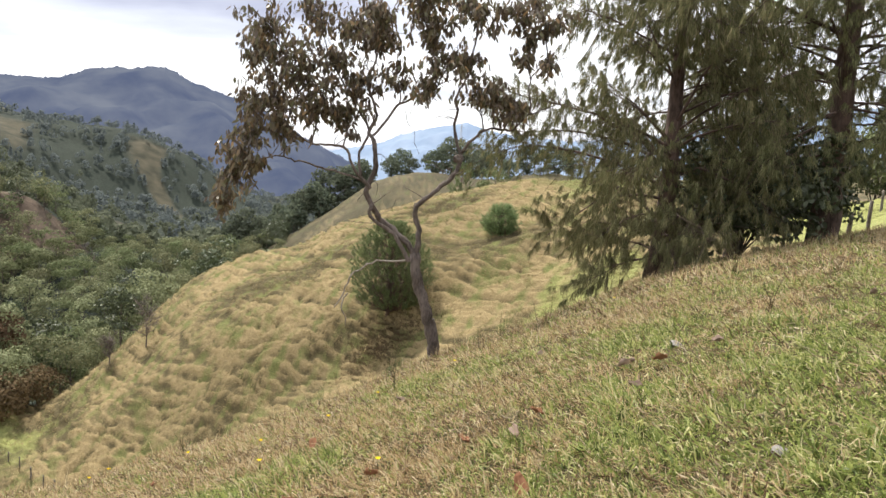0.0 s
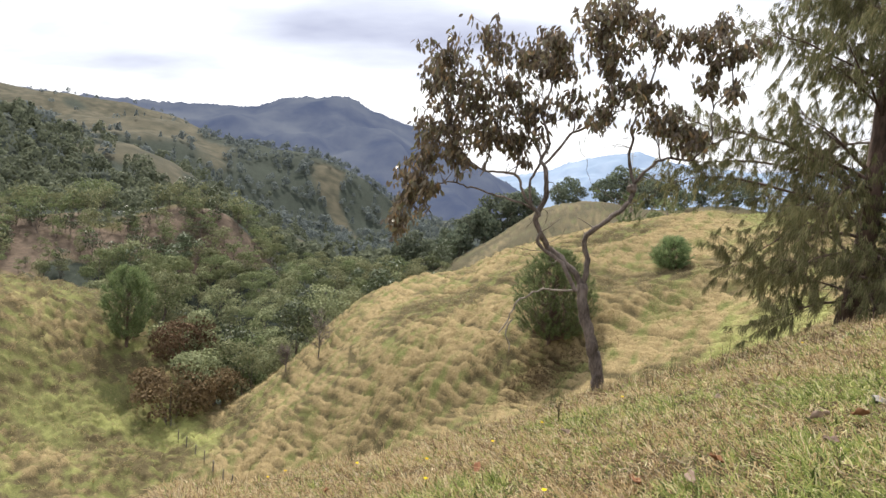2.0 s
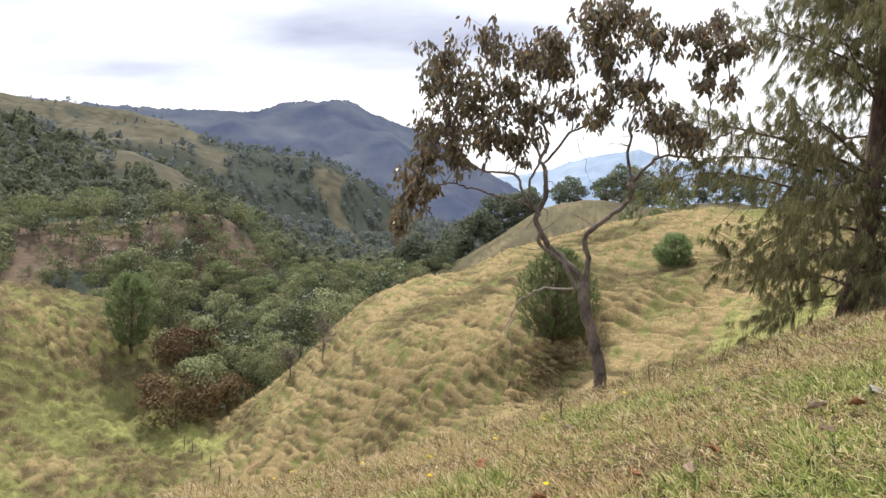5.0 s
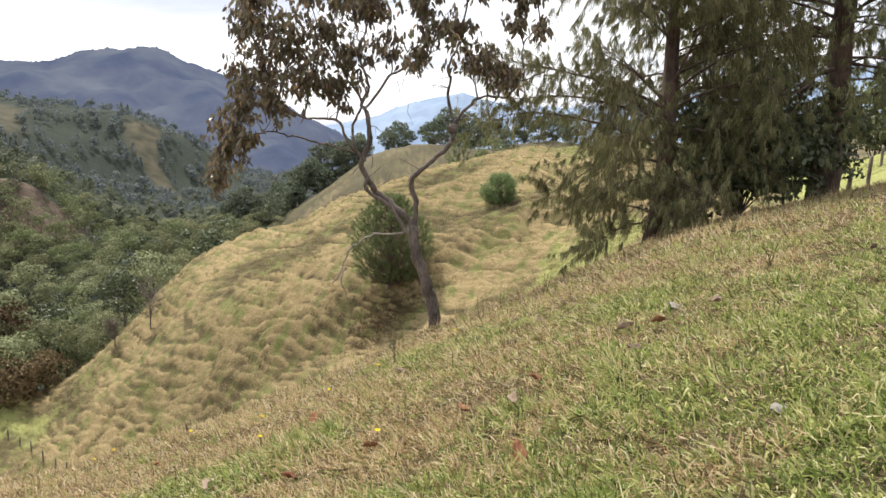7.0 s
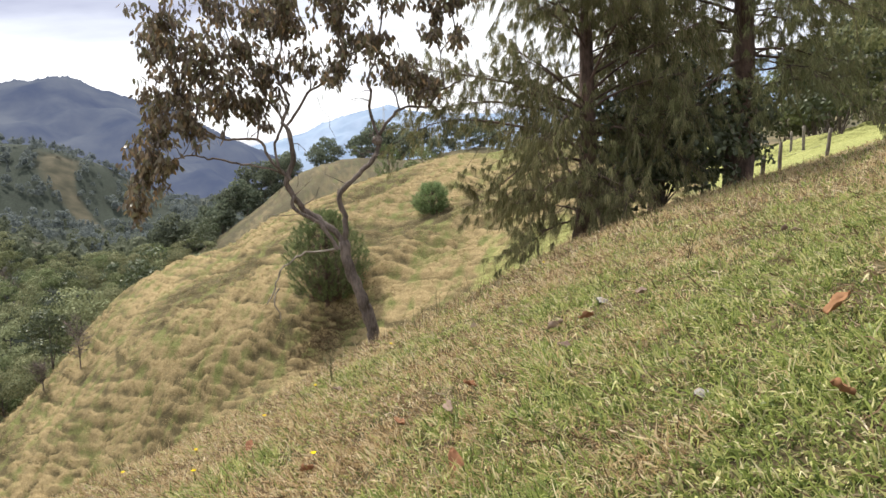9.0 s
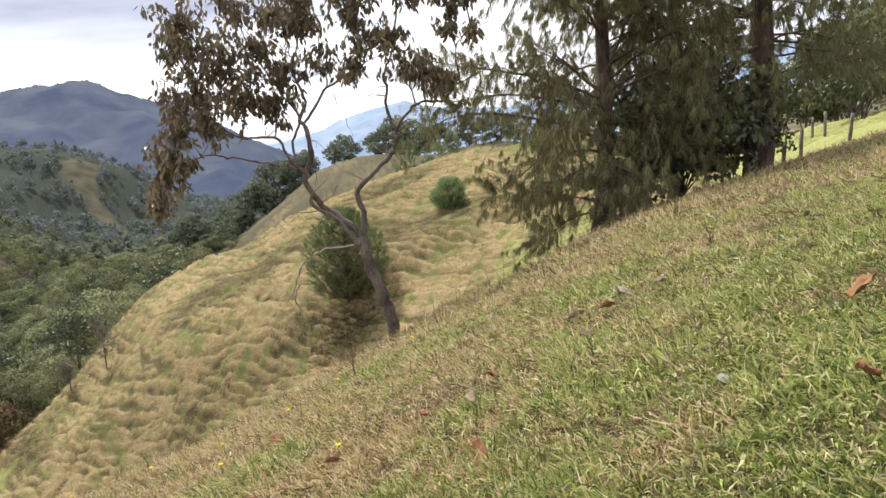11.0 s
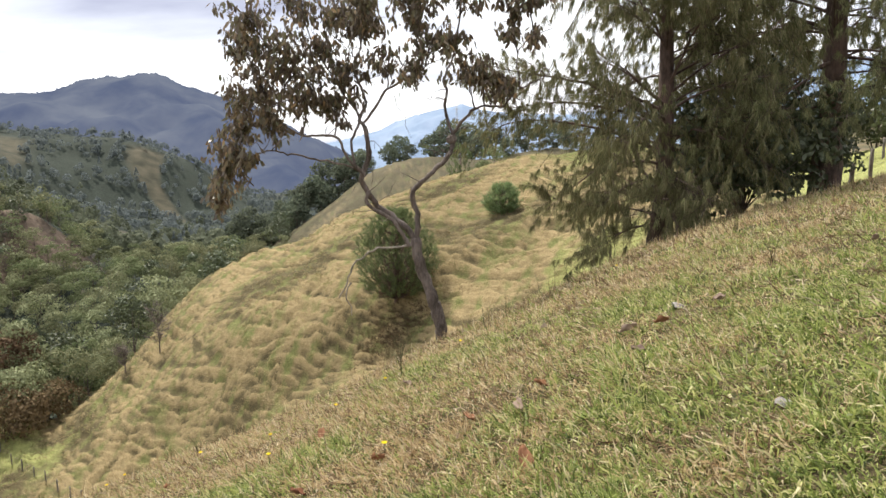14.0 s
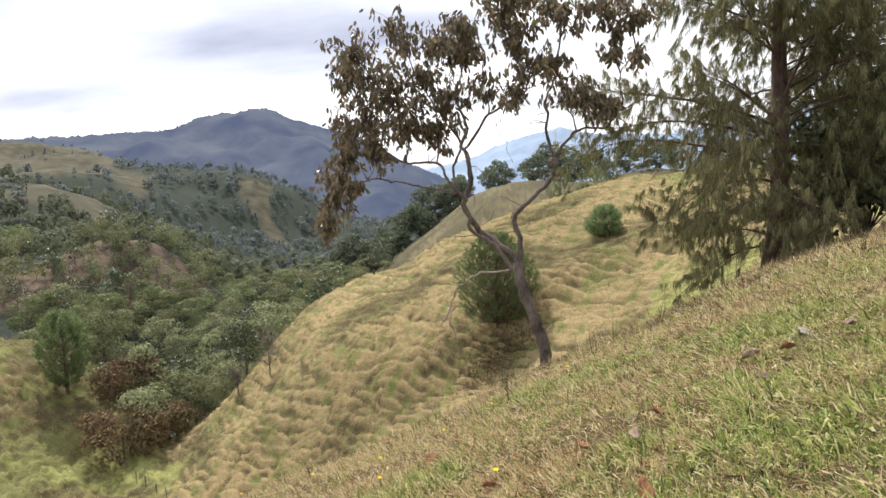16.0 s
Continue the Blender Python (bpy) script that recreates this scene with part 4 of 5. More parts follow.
bush_pine(spot(-3.4, 50.0), "bushy young pine with dense rounded crown", 6.4, 5.8, np.random.default_rng(15), 1000, 0.36, 0.03, 0.1)
bush_pine(spot(5.1, 56.0), "low bushy young pine in dry tussock", 2.3, 3.0, np.random.default_rng(16), 320, 0.4, 0.036, 0.05, 12)
bush_pine(spot(-36.0, 82.0), "young pine casting shade on the far knoll", 8.5, 5.4, np.random.default_rng(17), 520, 0.65, 0.06, 0.14, 11, 1.25)
bush_pine(spot(1.7, 115), "pyramid-shaped young conifer behind the pasture crest", 8.4, 4.4, np.random.default_rng(18), 240, 0.5, 0.07, 0.03, 10, 1.6)


# ---- broadleaved trees ----
def leafy(name_seed, height, width, lobes, per_lobe, leaf, material, trunk=0.12, low=0.14, flat=0.8):
    """Meshes of a broadleaved tree: stem with boughs, and a crown of uneven leafy clumps."""
    rng = np.random.default_rng(name_seed)
    stem, crown = Pile(), Pile()
    fork = height * low
    bend = rng.normal(0, 0.06 * height, 2)
    line = np.array([[0, 0, -0.5], [bend[0] * 0.3, bend[1] * 0.3, fork * 0.6], [bend[0], bend[1], fork], [bend[0] * 0.8, bend[1] * 0.8, height * 0.8]])
    stem.tube(resample(line, 0.6), (trunk, trunk * 0.3), 6)
    for _ in range(lobes):
        d = unit(rng.normal(size=3))
        d[2] = d[2] * 0.85 + 0.2
        q = rng.uniform(0.62, 1.0)
        mid = np.array([bend[0], bend[1], fork + (height - fork) * 0.5])
        c = mid + d * q * np.array([width / 2, width / 2, (height - fork) * 0.52])
        rad = width * rng.uniform(0.15, 0.27) * (24 / max(lobes, 12)) ** 0.3
        a = np.array([bend[0], bend[1], fork * rng.uniform(0.8, 1.2)])
        if rng.random() < 0.4:
            stem.tube(np.array([a, (a + c) / 2 + [0, 0, 0.1], c]), [trunk * 0.4, trunk * 0.25, trunk * 0.1], 3)
        k = int(per_lobe * rng.uniform(0.7, 1.3))
        s = unit(rng.normal(size=(k, 3)))
        s[:, 2] = np.abs(s[:, 2]) * 1.25 - 0.3
        s = unit(s)
        p = c + s * rad * rng.uniform(0.75, 1.1, (k, 1)) * np.array([1.15, 1.15, flat])
        w = unit(np.cross(s, rng.normal(size=(k, 3))) + 0.35 * s)
        v, f = leaf_cards(p - w * leaf / 2, w, rng.uniform(0.6, 1.25, k) * leaf, rng.uniform(0.5, 0.9, k) * leaf, rng, 0.2, s)
        crown.add(v, f)
    return stem.mesh("trunk", M_BARK), crown.mesh("crown", material)


class Grove:
    """Trees too many to count, joined by material."""

    def __init__(self):
        self.by = {}

    def add(self, meshes, at, turn, size):
        base = np.array([at[0], at[1], float(ground(at[0], at[1])[0])])
        c, s = math.cos(turn) * size, math.sin(turn) * size
        rot = np.array([[c, s, 0], [-s, c, 0], [0, 0, size]])
        for me in meshes:
            v = np.empty(len(me.vertices) * 3, dtype=np.float32)
            f = np.empty(len(me.polygons) * 3, dtype=np.int32)
            me.vertices.foreach_get("co", v)
            me.loops.foreach_get("vertex_index", f)
            self.by.setdefault(me.materials[0], Pile()).add(v.reshape(-1, 3) @ rot + base, f.reshape(-1, 3))

    def done(self, name, label):
        for material, pile in self.by.items():
            tagged(new(name, pile.mesh(name, material)), label, "woods", kind="stuff")


def plant(meshes, at, label, group="", turn=0.0, size=1.0, name="tree", category="tree", sink=0.0):
    base = (at[0], at[1], float(ground(at[0], at[1])[0]) - sink)
    ob = thing(name, base, label, category, group, turn=turn, size=size)
    part("trunk", meshes[0], ob)
    part("crown", meshes[1], ob)
    return ob


# dark shrub between the pines
plant(leafy(61, 3.1, 3.9, 34, 130, 0.17, M_WOODS_DARK, 0.06, 0.02), spot(23.2, 19.6), "dark glossy-leaved shrub in the shade of the pines", name="shrub", category="shrub")
plant(leafy(62, 2.2, 2.4, 20, 90, 0.16, M_WOODS_DARK, 0.05, 0.02), spot(19.9, 19.4), "dark glossy-leaved shrub in the shade of the pines", name="shrub", category="shrub")

plant(leafy(63, 2.4, 2.8, 22, 100, 0.17, M_WOODS_DARK, 0.05, 0.02), spot(26.0, 21.0), "dark glossy-leaved shrub in the shade of the pines", name="shrub", category="shrub")

# dark leaves with some haze mixed into their colour
M_SPUR_TREE = leaf_material("hazed_spur_leaves", [(0.0, (0.07, 0.085, 0.062)), (0.5, (0.115, 0.135, 0.095)), (1.0, (0.18, 0.20, 0.135))], 0.4)
KINDS = []
for seed in range(4):
    KINDS.append(("grey-green broadleaved tree in the wooded ravine", leafy(70 + seed, 6.6 + 0.5 * seed, 5.2, 11, 150, 0.33, M_WOODS_PALE)))
for seed in range(4):
    KINDS.append(("green broadleaved tree in the wooded ravine", leafy(80 + seed, 7.0 + 0.5 * seed, 5.0, 11, 150, 0.33, M_WOODS)))
for seed in range(3):
    KINDS.append(("dark green broadleaved tree in the wooded ravine", leafy(90 + seed, 7.5 + 0.7 * seed, 4.6, 11, 150, 0.33, M_WOODS_DARK)))
LIGHT = [leafy(130 + q, 7.0, 4.6, 15, 22, 0.52, (M_WOODS_PALE, M_WOODS_PALE, M_WOODS, M_WOODS, M_WOODS_DARK)[q % 5], 0.1, 0.1) for q in range(10)]
SOLID = [leafy(110 + q, 8.0, 6.0, 34, 48, 0.55, M_SPUR_TREE, 0.12, 0.03) for q in range(3)]
RED = ("reddish-brown rounded tree at the end of the ravine", leafy(97, 6.0, 5.8, 26, 120, 0.32, M_WOODS_RED, low=0.05))

plant(RED[1], spot(-32.7, 70.5), RED[0], "ravine trees", 0.4, 1.05, sink=1.0)
plant(RED[1], spot(-29.3, 76), RED[0], "ravine trees", 2.4, 0.9, sink=0.8)
plant(RED[1], spot(-32.3, 82), RED[0], "ravine trees", 4.4, 1.0)
plant(KINDS[1][1], spot(-30.9, 74), "pale green tree between reddish trees at the ravine's end", "ravine trees", 1.0, 0.9, sink=1.0)
plant(KINDS[0][1], spot(-34.4, 90), "pale slender tree beside a young pine", "ravine trees", 1.5, 0.8)


def ravine_woods():
    rng = np.random.default_rng(100)
    deep, bank = Grove(), Grove()
    placed = []
    for goal, r0, r1, apart, tries in ((80, 66, 112, 2.8, 9000), (270, 100, 190, 3.2, 20000)):
        for _ in range(tries):
            if len(placed) >= goal:
                break
            az, r = rng.uniform(-38, -11), math.sqrt(rng.uniform(r0 ** 2, r1 ** 2))
            edge = float(np.interp(az, [-40, -36, -34.5, -33, -30, -27, -24, -21, -17, -13, -11], [115, 108, 96, 82, 76, 75, 77, 81, 86, 92, 200]))
            if r < edge or (az < -26 and r > 168) or (az > -26 and r > 150 and rng.random() < 0.3):
                continue
            x, y = spot(az, r)
            if any((x - a) ** 2 + (y - b) ** 2 < (apart + 0.008 * r) ** 2 for a, b in placed):
                continue
            placed.append((x, y))
            pick = rng.choice(11, p=[0.14, 0.14, 0.13, 0.13, 0.1, 0.09, 0.09, 0.06, 0.05, 0.04, 0.03])
            turn, size = rng.uniform(0, 6.28), rng.uniform(0.62, 1.2) * (0.8 if az > -16 else 1.0)
            if len(placed) < 215:
                plant(KINDS[pick][1], (x, y), KINDS[pick][0], "ravine trees", turn, size)
            else:
                deep.add(LIGHT[rng.choice(10)], (x, y), turn, size)
    # slender trees and scrub on and above the red bank
    for _ in range(250):
        az, r = rng.uniform(-49, -26), rng.uniform(160, 196)
        bank.add(LIGHT[rng.choice(10)], spot(az, r), rng.uniform(0, 6.28), rng.uniform(0.4, 0.95) if rng.random() < 0.55 else rng.uniform(0.15, 0.4))
    for _ in range(75):
        az, r = rng.uniform(-49, -25), rng.uniform(190, 232)
        bank.add(LIGHT[rng.choice(10)], spot(az, r), rng.uniform(0, 6.28), rng.uniform(0.4, 1.25))
    deep.done("ravine_woods", "grey-green woods filling the deep ravine")
    bank.done("bank_woods", "thin trees and scrub on the red bank")


ravine_woods()

# trees on and behind the second spur
SPUR_TREES = (
    ("dark rounded tree", SOLID, ((-3.9, 164, 0.6), (-3.3, 170, 0.8), (-2.1, 163, 0.45), (-0.4, 160, 0.8), (0.6, 168, 1.15), (1.4, 172, 0.7), (2.5, 166, 1.05), (3.3, 160, 0.7),
                                  (4.6, 168, 0.8), (5.4, 150, 0.5), (6.6, 160, 0.8), (7.6, 150, 0.6), (8.9, 160, 0.85), (10.4, 150, 0.7))),
    ("tall dark tree behind the grass", SOLID, ((-9.3, 166, 1.0), (-8.4, 172, 1.25), (-7.5, 166, 0.95), (-6.7, 172, 1.15), (-5.9, 166, 0.7))),
    ("dark upright tree", SOLID, ((-11.9, 166, 0.95), (-11.0, 163, 0.85), (-10.3, 166, 0.95), (-15.4, 182, 1.15), (-14.5, 178, 1.3), (-13.6, 176, 0.95))),
    ("green broadleaved tree", [KINDS[4][1], KINDS[5][1]], ((-13.4, 128, 0.36), (-9.0, 126, 0.2), (4.2, 118, 0.86), (-1.0, 156, 0.3))),
)
for words, meshes, spots in SPUR_TREES:
    for q, (bearing, dist, size) in enumerate(spots):
        plant(meshes[q % len(meshes)], spot(bearing, dist), words + " on the second spur", "spur trees", bearing * 3, size * 1.15, sink=1.2 * size if meshes is SOLID else 0.0)

# small leafless tree on the edge of the spur
def bare_tree(at, height, label, seed):
    rng = np.random.default_rng(seed)
    ob = thing("bare_tree", (at[0], at[1], float(ground(at[0], at[1])[0])), label, "tree")
    pile = Pile()
    stem = resample(np.array([[0, 0, -0.3], [0.02, 0, height * 0.4], [-0.1, 0.05, height * 0.75], [0.05, 0, height]]), 0.2)
    pile.tube(stem, np.linspace(0.075, 0.02, len(stem)), 6)
    part("trunk", pile.mesh("trunk", M_BARK), ob)
    pile = Pile()
    for _ in range(34):
        a = stem[rng.integers(len(stem) // 3, len(stem))]
        w = unit(rng.normal(size=3)) * np.array([1, 1, 0.5]) + np.array([0, 0, 0.7])
        b = a + w * height * rng.uniform(0.15, 0.4)
        pile.tube(np.array([a, (a + b) / 2 + rng.normal(0, 0.05, 3), b]), [0.03, 0.02, 0.01], 4)
        for _ in range(9):
            c = b + rng.normal(0, 0.26, 3) + np.array([0, 0, 0.15])
            pile.tube(np.array([a + (b - a) * 0.7, (b + c) / 2, c]), [0.014, 0.011, 0.007], 3)
    part("bare_crown", pile.mesh("bare_crown", M_BARK), ob, "leafless grey twigs")


bare_tree(spot(-21.7, 67), 3.3, "small leafless tree on the edge of the dry spur", 5)
bare_tree(spot(-24.2, 69), 2.0, "small leafless tree on the edge of the dry spur", 6)

# trees beyond the fenced field
FIELD = [leafy(115 + q, 8.0, 6.4, 24, 90, 0.4, (M_WOODS_DARK, M_WOODS)[q], 0.12, 0.03) for q in range(2)]
for bearing, dist, tall, kind in ((29.5, 70, 5.4, 8), (31.2, 70, 5.8, 9), (32.8, 68, 7.4, 9), (34.6, 64, 7.2, 10), (36.4, 60, 7.6, 8), (38.0, 56, 8.2, 9), (40.0, 54, 8.5, 10), (35.4, 52, 6.0, 8), (37.2, 48, 5.5, 9), (33.6, 72, 7.5, 8)):
    plant(FIELD[kind % 2], spot(bearing, dist), "dense dark broadleaved tree along the far side of the fenced field", "field trees", bearing, tall / 7.0, sink=0.6)


def far_woods():
    """Woods of the hills across the valley, too many to count."""
    rng = np.random.default_rng(200)
    pile = {0: Pile(), 1: Pile()}
    n = 0
    while n < 3500:
        az = rng.uniform(-56, -6) if rng.random() < 0.93 else rng.uniform(-6, 45)
        r = rng.uniform(205, 760) if rng.random() < 0.85 else rng.uniform(760, 1160)
        x, y = spot(az, r)
        w = float(shares(np.array([x]), np.array([y]))[3][0])
        keep = 0.04 + 0.96 * (w > 0.45)
        if az > -6:
            keep = 0.8
        if r > 900:
            keep = 0.5
        if float(wave(x, y, 60, 9)) < -0.25 and az < -6:
            keep *= 0.25
        if rng.random() > keep:
            continue
        n += 1
        z = float(ground(x, y)[0])
        tall = rng.uniform(4.0, 9.5) * (1.0 if r < 450 else 0.95)
        wide = tall * rng.uniform(0.55, 0.85)
        # trees past about 450 m go to the pile tinted for haze
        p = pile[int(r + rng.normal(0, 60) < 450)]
        k = 64 if r < 420 else 38
        pointed = rng.random() < 0.14
        s = unit(rng.normal(size=(k, 3)))
        s[:, 2] = np.abs(s[:, 2]) * 1.3 - 0.3
        s = unit(s)
        body = s * np.array([wide / 2, wide / 2, tall * 0.5]) * rng.uniform(0.82, 1.06, (k, 1))
        if pointed:
            body[:, 2] *= 1.35
            body[:, :2] *= np.clip(0.62 - 0.75 * body[:, 2:] / tall, 0.08, 1.1)
        at = np.array([x, y, z + tall * 0.45]) + body
        card = tall * (0.16 if r < 420 else 0.21)
        ways = unit(np.cross(s, rng.normal(size=(k, 3))) + 0.3 * s)
        p.add(*leaf_cards(at - ways * card / 2, ways, card * rng.uniform(0.7, 1.3, k), card * rng.uniform(0.75, 1.1, k), rng, 0.2, s))
    tagged(new("far_woods", pile[0].mesh("far_woods", M_FAR_WOODS)), "woods on the ridges beyond the valley, tinted haze-blue", "woods", kind="stuff")
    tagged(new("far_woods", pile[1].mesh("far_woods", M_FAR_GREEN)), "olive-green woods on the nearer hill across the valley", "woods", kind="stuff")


# leaf colour paled and blued to stand in for air haze
M_FAR_WOODS = leaf_material("haze_blue_woods", [(0.0, (0.125, 0.146, 0.145)), (0.5, (0.145, 0.167, 0.164)), (1.0, (0.165, 0.188, 0.182))], 0.45)
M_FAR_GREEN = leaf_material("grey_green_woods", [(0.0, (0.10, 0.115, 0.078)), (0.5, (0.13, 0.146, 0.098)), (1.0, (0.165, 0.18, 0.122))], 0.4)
far_woods()


# ---- fences ----
def fence(points, label, height, thick, seed, wires=3):
    rng = np.random.default_rng(seed)
    first = points[0]
    origin = (first[0], first[1], float(ground(first[0], first[1])[0]))
    ob = thing("fence", origin, label, "fence")
    tops = []
    for i, (x, y) in enumerate(points):
        z = float(ground(x, y)[0])
        pile = Pile()
        lean = rng.normal(0, 0.03, 2)
        tall = height * rng.uniform(0.88, 1.1)
        h = np.linspace(-0.25, tall, 7)
        p = np.stack([x - origin[0] + lean[0] * h, y - origin[1] + lean[1] * h, z - origin[2] + h], 1)
        pile.tube(p, thick * rng.uniform(0.85, 1.15) * np.linspace(1.08, 0.92, 7), 8, 0.06, rng)
        part("post", pile.mesh("post", M_POST), ob)
        tops.append((p, tall))
    for w in range(wires):
        pile = Pile()
        for (a, ta), (b, tb) in zip(tops[:-1], tops[1:]):
            f = 0.35 + 0.27 * w
            pa = a[0] + (a[-1] - a[0]) * (0.25 + f * ta) / (0.25 + ta)
            pb = b[0] + (b[-1] - b[0]) * (0.25 + f * tb) / (0.25 + tb)
            pile.tube(np.array([pa, (pa + pb) / 2 - [0, 0, 0.04], pb]), [0.004] * 3, 3)
        part("wire", pile.mesh("wire", M_WIRE), ob)
    return ob


fence([spot(b, d) for b, d in ((29.8, 27.0), (30.95, 26.6), (33.85, 28.2))], "weathered wooden posts with wire along the green field", 1.25, 0.068, 301)
fence([spot(b, d) for b, d in ((31.5, 45.0), (32.3, 42.0))], "weathered wooden posts farther up the green field", 1.2, 0.07, 303, 2)
fence([spot(b, d) for b, d in ((-32.6, 70), (-32.0, 67), (-31.4, 64.5), (-30.7, 62), (-30.0, 60), (-29.3, 58), (-28.5, 56), (-27.8, 54.5), (-27.0, 53))], "wooden posts with wire crossing the valley floor", 0.95, 0.055, 302)


# ---- grass ----
def slope_normal(x, y):
    e = 0.05
    zx, zy = (land(x + e, y) - land(x - e, y)) / (2 * e), (land(x, y + e) - land(x, y - e)) / (2 * e)
    return unit(np.stack([-zx, -zy, np.ones(len(x))], 1))


def near_grass():
    """Short matted pasture grass underfoot, with straw in it."""
    rng = np.random.default_rng(400)
    parts = {"pasture_grass": Pile(), "straw_grass": Pile()}
    for n, span, r0, r1, power, long, wide in ((225000, 42, 1.7, 9.5, 1.2, 0.082, 0.0078), (70000, 42, 8.5, 19.0, 0.8, 0.11, 0.015), (18000, 42, 17.0, 30.0, 0.8, 0.14, 0.022), (49000, 180, 0.4, 8.0, 0.7, 0.085, 0.011)):
        # tufts: blades share a root
        tuft = n // 7
        az = rng.uniform(-span, span, tuft)
        r = r0 + (r1 - r0) * rng.random(tuft) ** power
        x, y = r * np.sin(np.radians(az)), r * np.cos(np.radians(az))
        keep = r < np.interp(az, BEARING, LINES[0][0]) + 3.0 + 6 * np.clip((az - 10) / 15, 0, 1)
        keep &= (wave(x, y, 0.42, 406) + 0.7 * wave(x, y, 1.5, 407) > -1.0) | (rng.random(tuft) < 0.4)
        x, y, az, r = x[keep], y[keep], az[keep], r[keep]
        lush = np.clip(0.5 + 0.6 * wave(x, y, 1.3, 402) + 0.45 * wave(x, y, 0.4, 403), 0.05, 1.5)
        dry = np.clip(0.69 - 0.014 * np.clip(az, -42, 42) + 0.07 * (r - 6) + 0.55 * wave(x, y, 2.4, 401) + 0.35 * wave(x, y, 0.6, 404), 0, 1)
        x, y, lush, dry, r = (np.repeat(q, 7) for q in (x, y, lush, dry, r))
        x, y = x + rng.normal(0, 0.022, len(x)) * (1 + r / 12), y + rng.normal(0, 0.022, len(y)) * (1 + r / 12)
        z = ground(x, y) - 0.008
        k = len(x)
        way = slope_normal(x, y) * 0.55 + rng.normal(0, 0.5, (k, 3)) + np.array([-0.15, -0.05, 0.05])
        bend = rng.normal(0, 0.7, (k, 3)) + np.array([-0.25, -0.1, -0.55])
        straw = rng.random(k) < dry * 0.8
        length = long * rng.uniform(0.45, 1.5, k) * (0.62 + 0.65 * lush)
        for name, m in (("pasture_grass", ~straw), ("straw_grass", straw)):
            v, f = blades(np.stack([x, y, z], 1)[m], way[m], bend[m], length[m] * (1.0 if name == "pasture_grass" else 1.15), wide * rng.uniform(0.6, 1.3, m.sum()) * (1 if name == "pasture_grass" else 0.75), rng)
            parts[name].add(v, f)
    # flattened brown thatch that shows between the tufts
    k = 42000
    az, r = rng.uniform(-42, 43, k), 1.8 + 12 * rng.random(k) ** 1.1
    x, y = r * np.sin(np.radians(az)), r * np.cos(np.radians(az))
    m = wave(x, y, 0.42, 406) + 0.7 * wave(x, y, 1.5, 407) < 0.1 + 0.5 * rng.normal(size=k)
    m &= r < np.interp(az, BEARING, LINES[0][0]) + 1.5
    x, y, r = x[m], y[m], r[m]
    flat = rng.normal(0, 1, (len(x), 3)) * np.array([1, 1, 0.25]) + np.array([-0.3, 0, 0.15])
    thatch = Pile()
    thatch.add(*blades(np.stack([x, y, ground(x, y) + 0.004], 1), flat, rng.normal(0, 0.5, (len(x), 3)), rng.uniform(0.04, 0.12, len(x)) * (1 + r / 12), 0.005 + 0.0007 * r, rng))
    tagged(new("thatch", thatch.mesh("thatch", M_THATCH)), "brown dead thatch matted between the grass tufts", "grass", kind="stuff")
    # thin dry stalks standing out of the sward
    k = 5200
    az, r = rng.uniform(-34, 40, k), 3.0 + 19 * rng.random(k) ** 0.7
    x, y = r * np.sin(np.radians(az)), r * np.cos(np.radians(az))
    keep = (r < np.interp(az, BEARING, LINES[0][0]) + 2.5) & (rng.random(k) < 0.15 + 0.5 * np.clip((r - 5) / 6, 0, 1) + 0.5 * np.clip(wave(x, y, 3.0, 405), 0, 1))
    x, y, r = x[keep], y[keep], r[keep]
    base = np.stack([x, y, ground(x, y)], 1)
    v, f = blades(base, np.stack([rng.normal(0, 0.16, len(x)), rng.normal(0, 0.16, len(x)), np.ones(len(x))], 1), rng.normal(0, 0.3, (len(x), 3)), rng.uniform(0.08, 0.3, len(x)) * np.clip(r / 9, 0.4, 1), 0.0012 + 0.0005 * r, rng)
    parts["straw_grass"].add(v, f)
    tagged(new("pasture_grass", parts["pasture_grass"].mesh("pasture_grass", M_TURF_BLADE)), "short matted green grass of the near slope", "grass", kind="stuff")
    tagged(new("straw_grass", parts["straw_grass"].mesh("straw_grass", M_NEAR_STRAW)), "straw-dry grass and stalks of the near slope", "grass", kind="stuff")


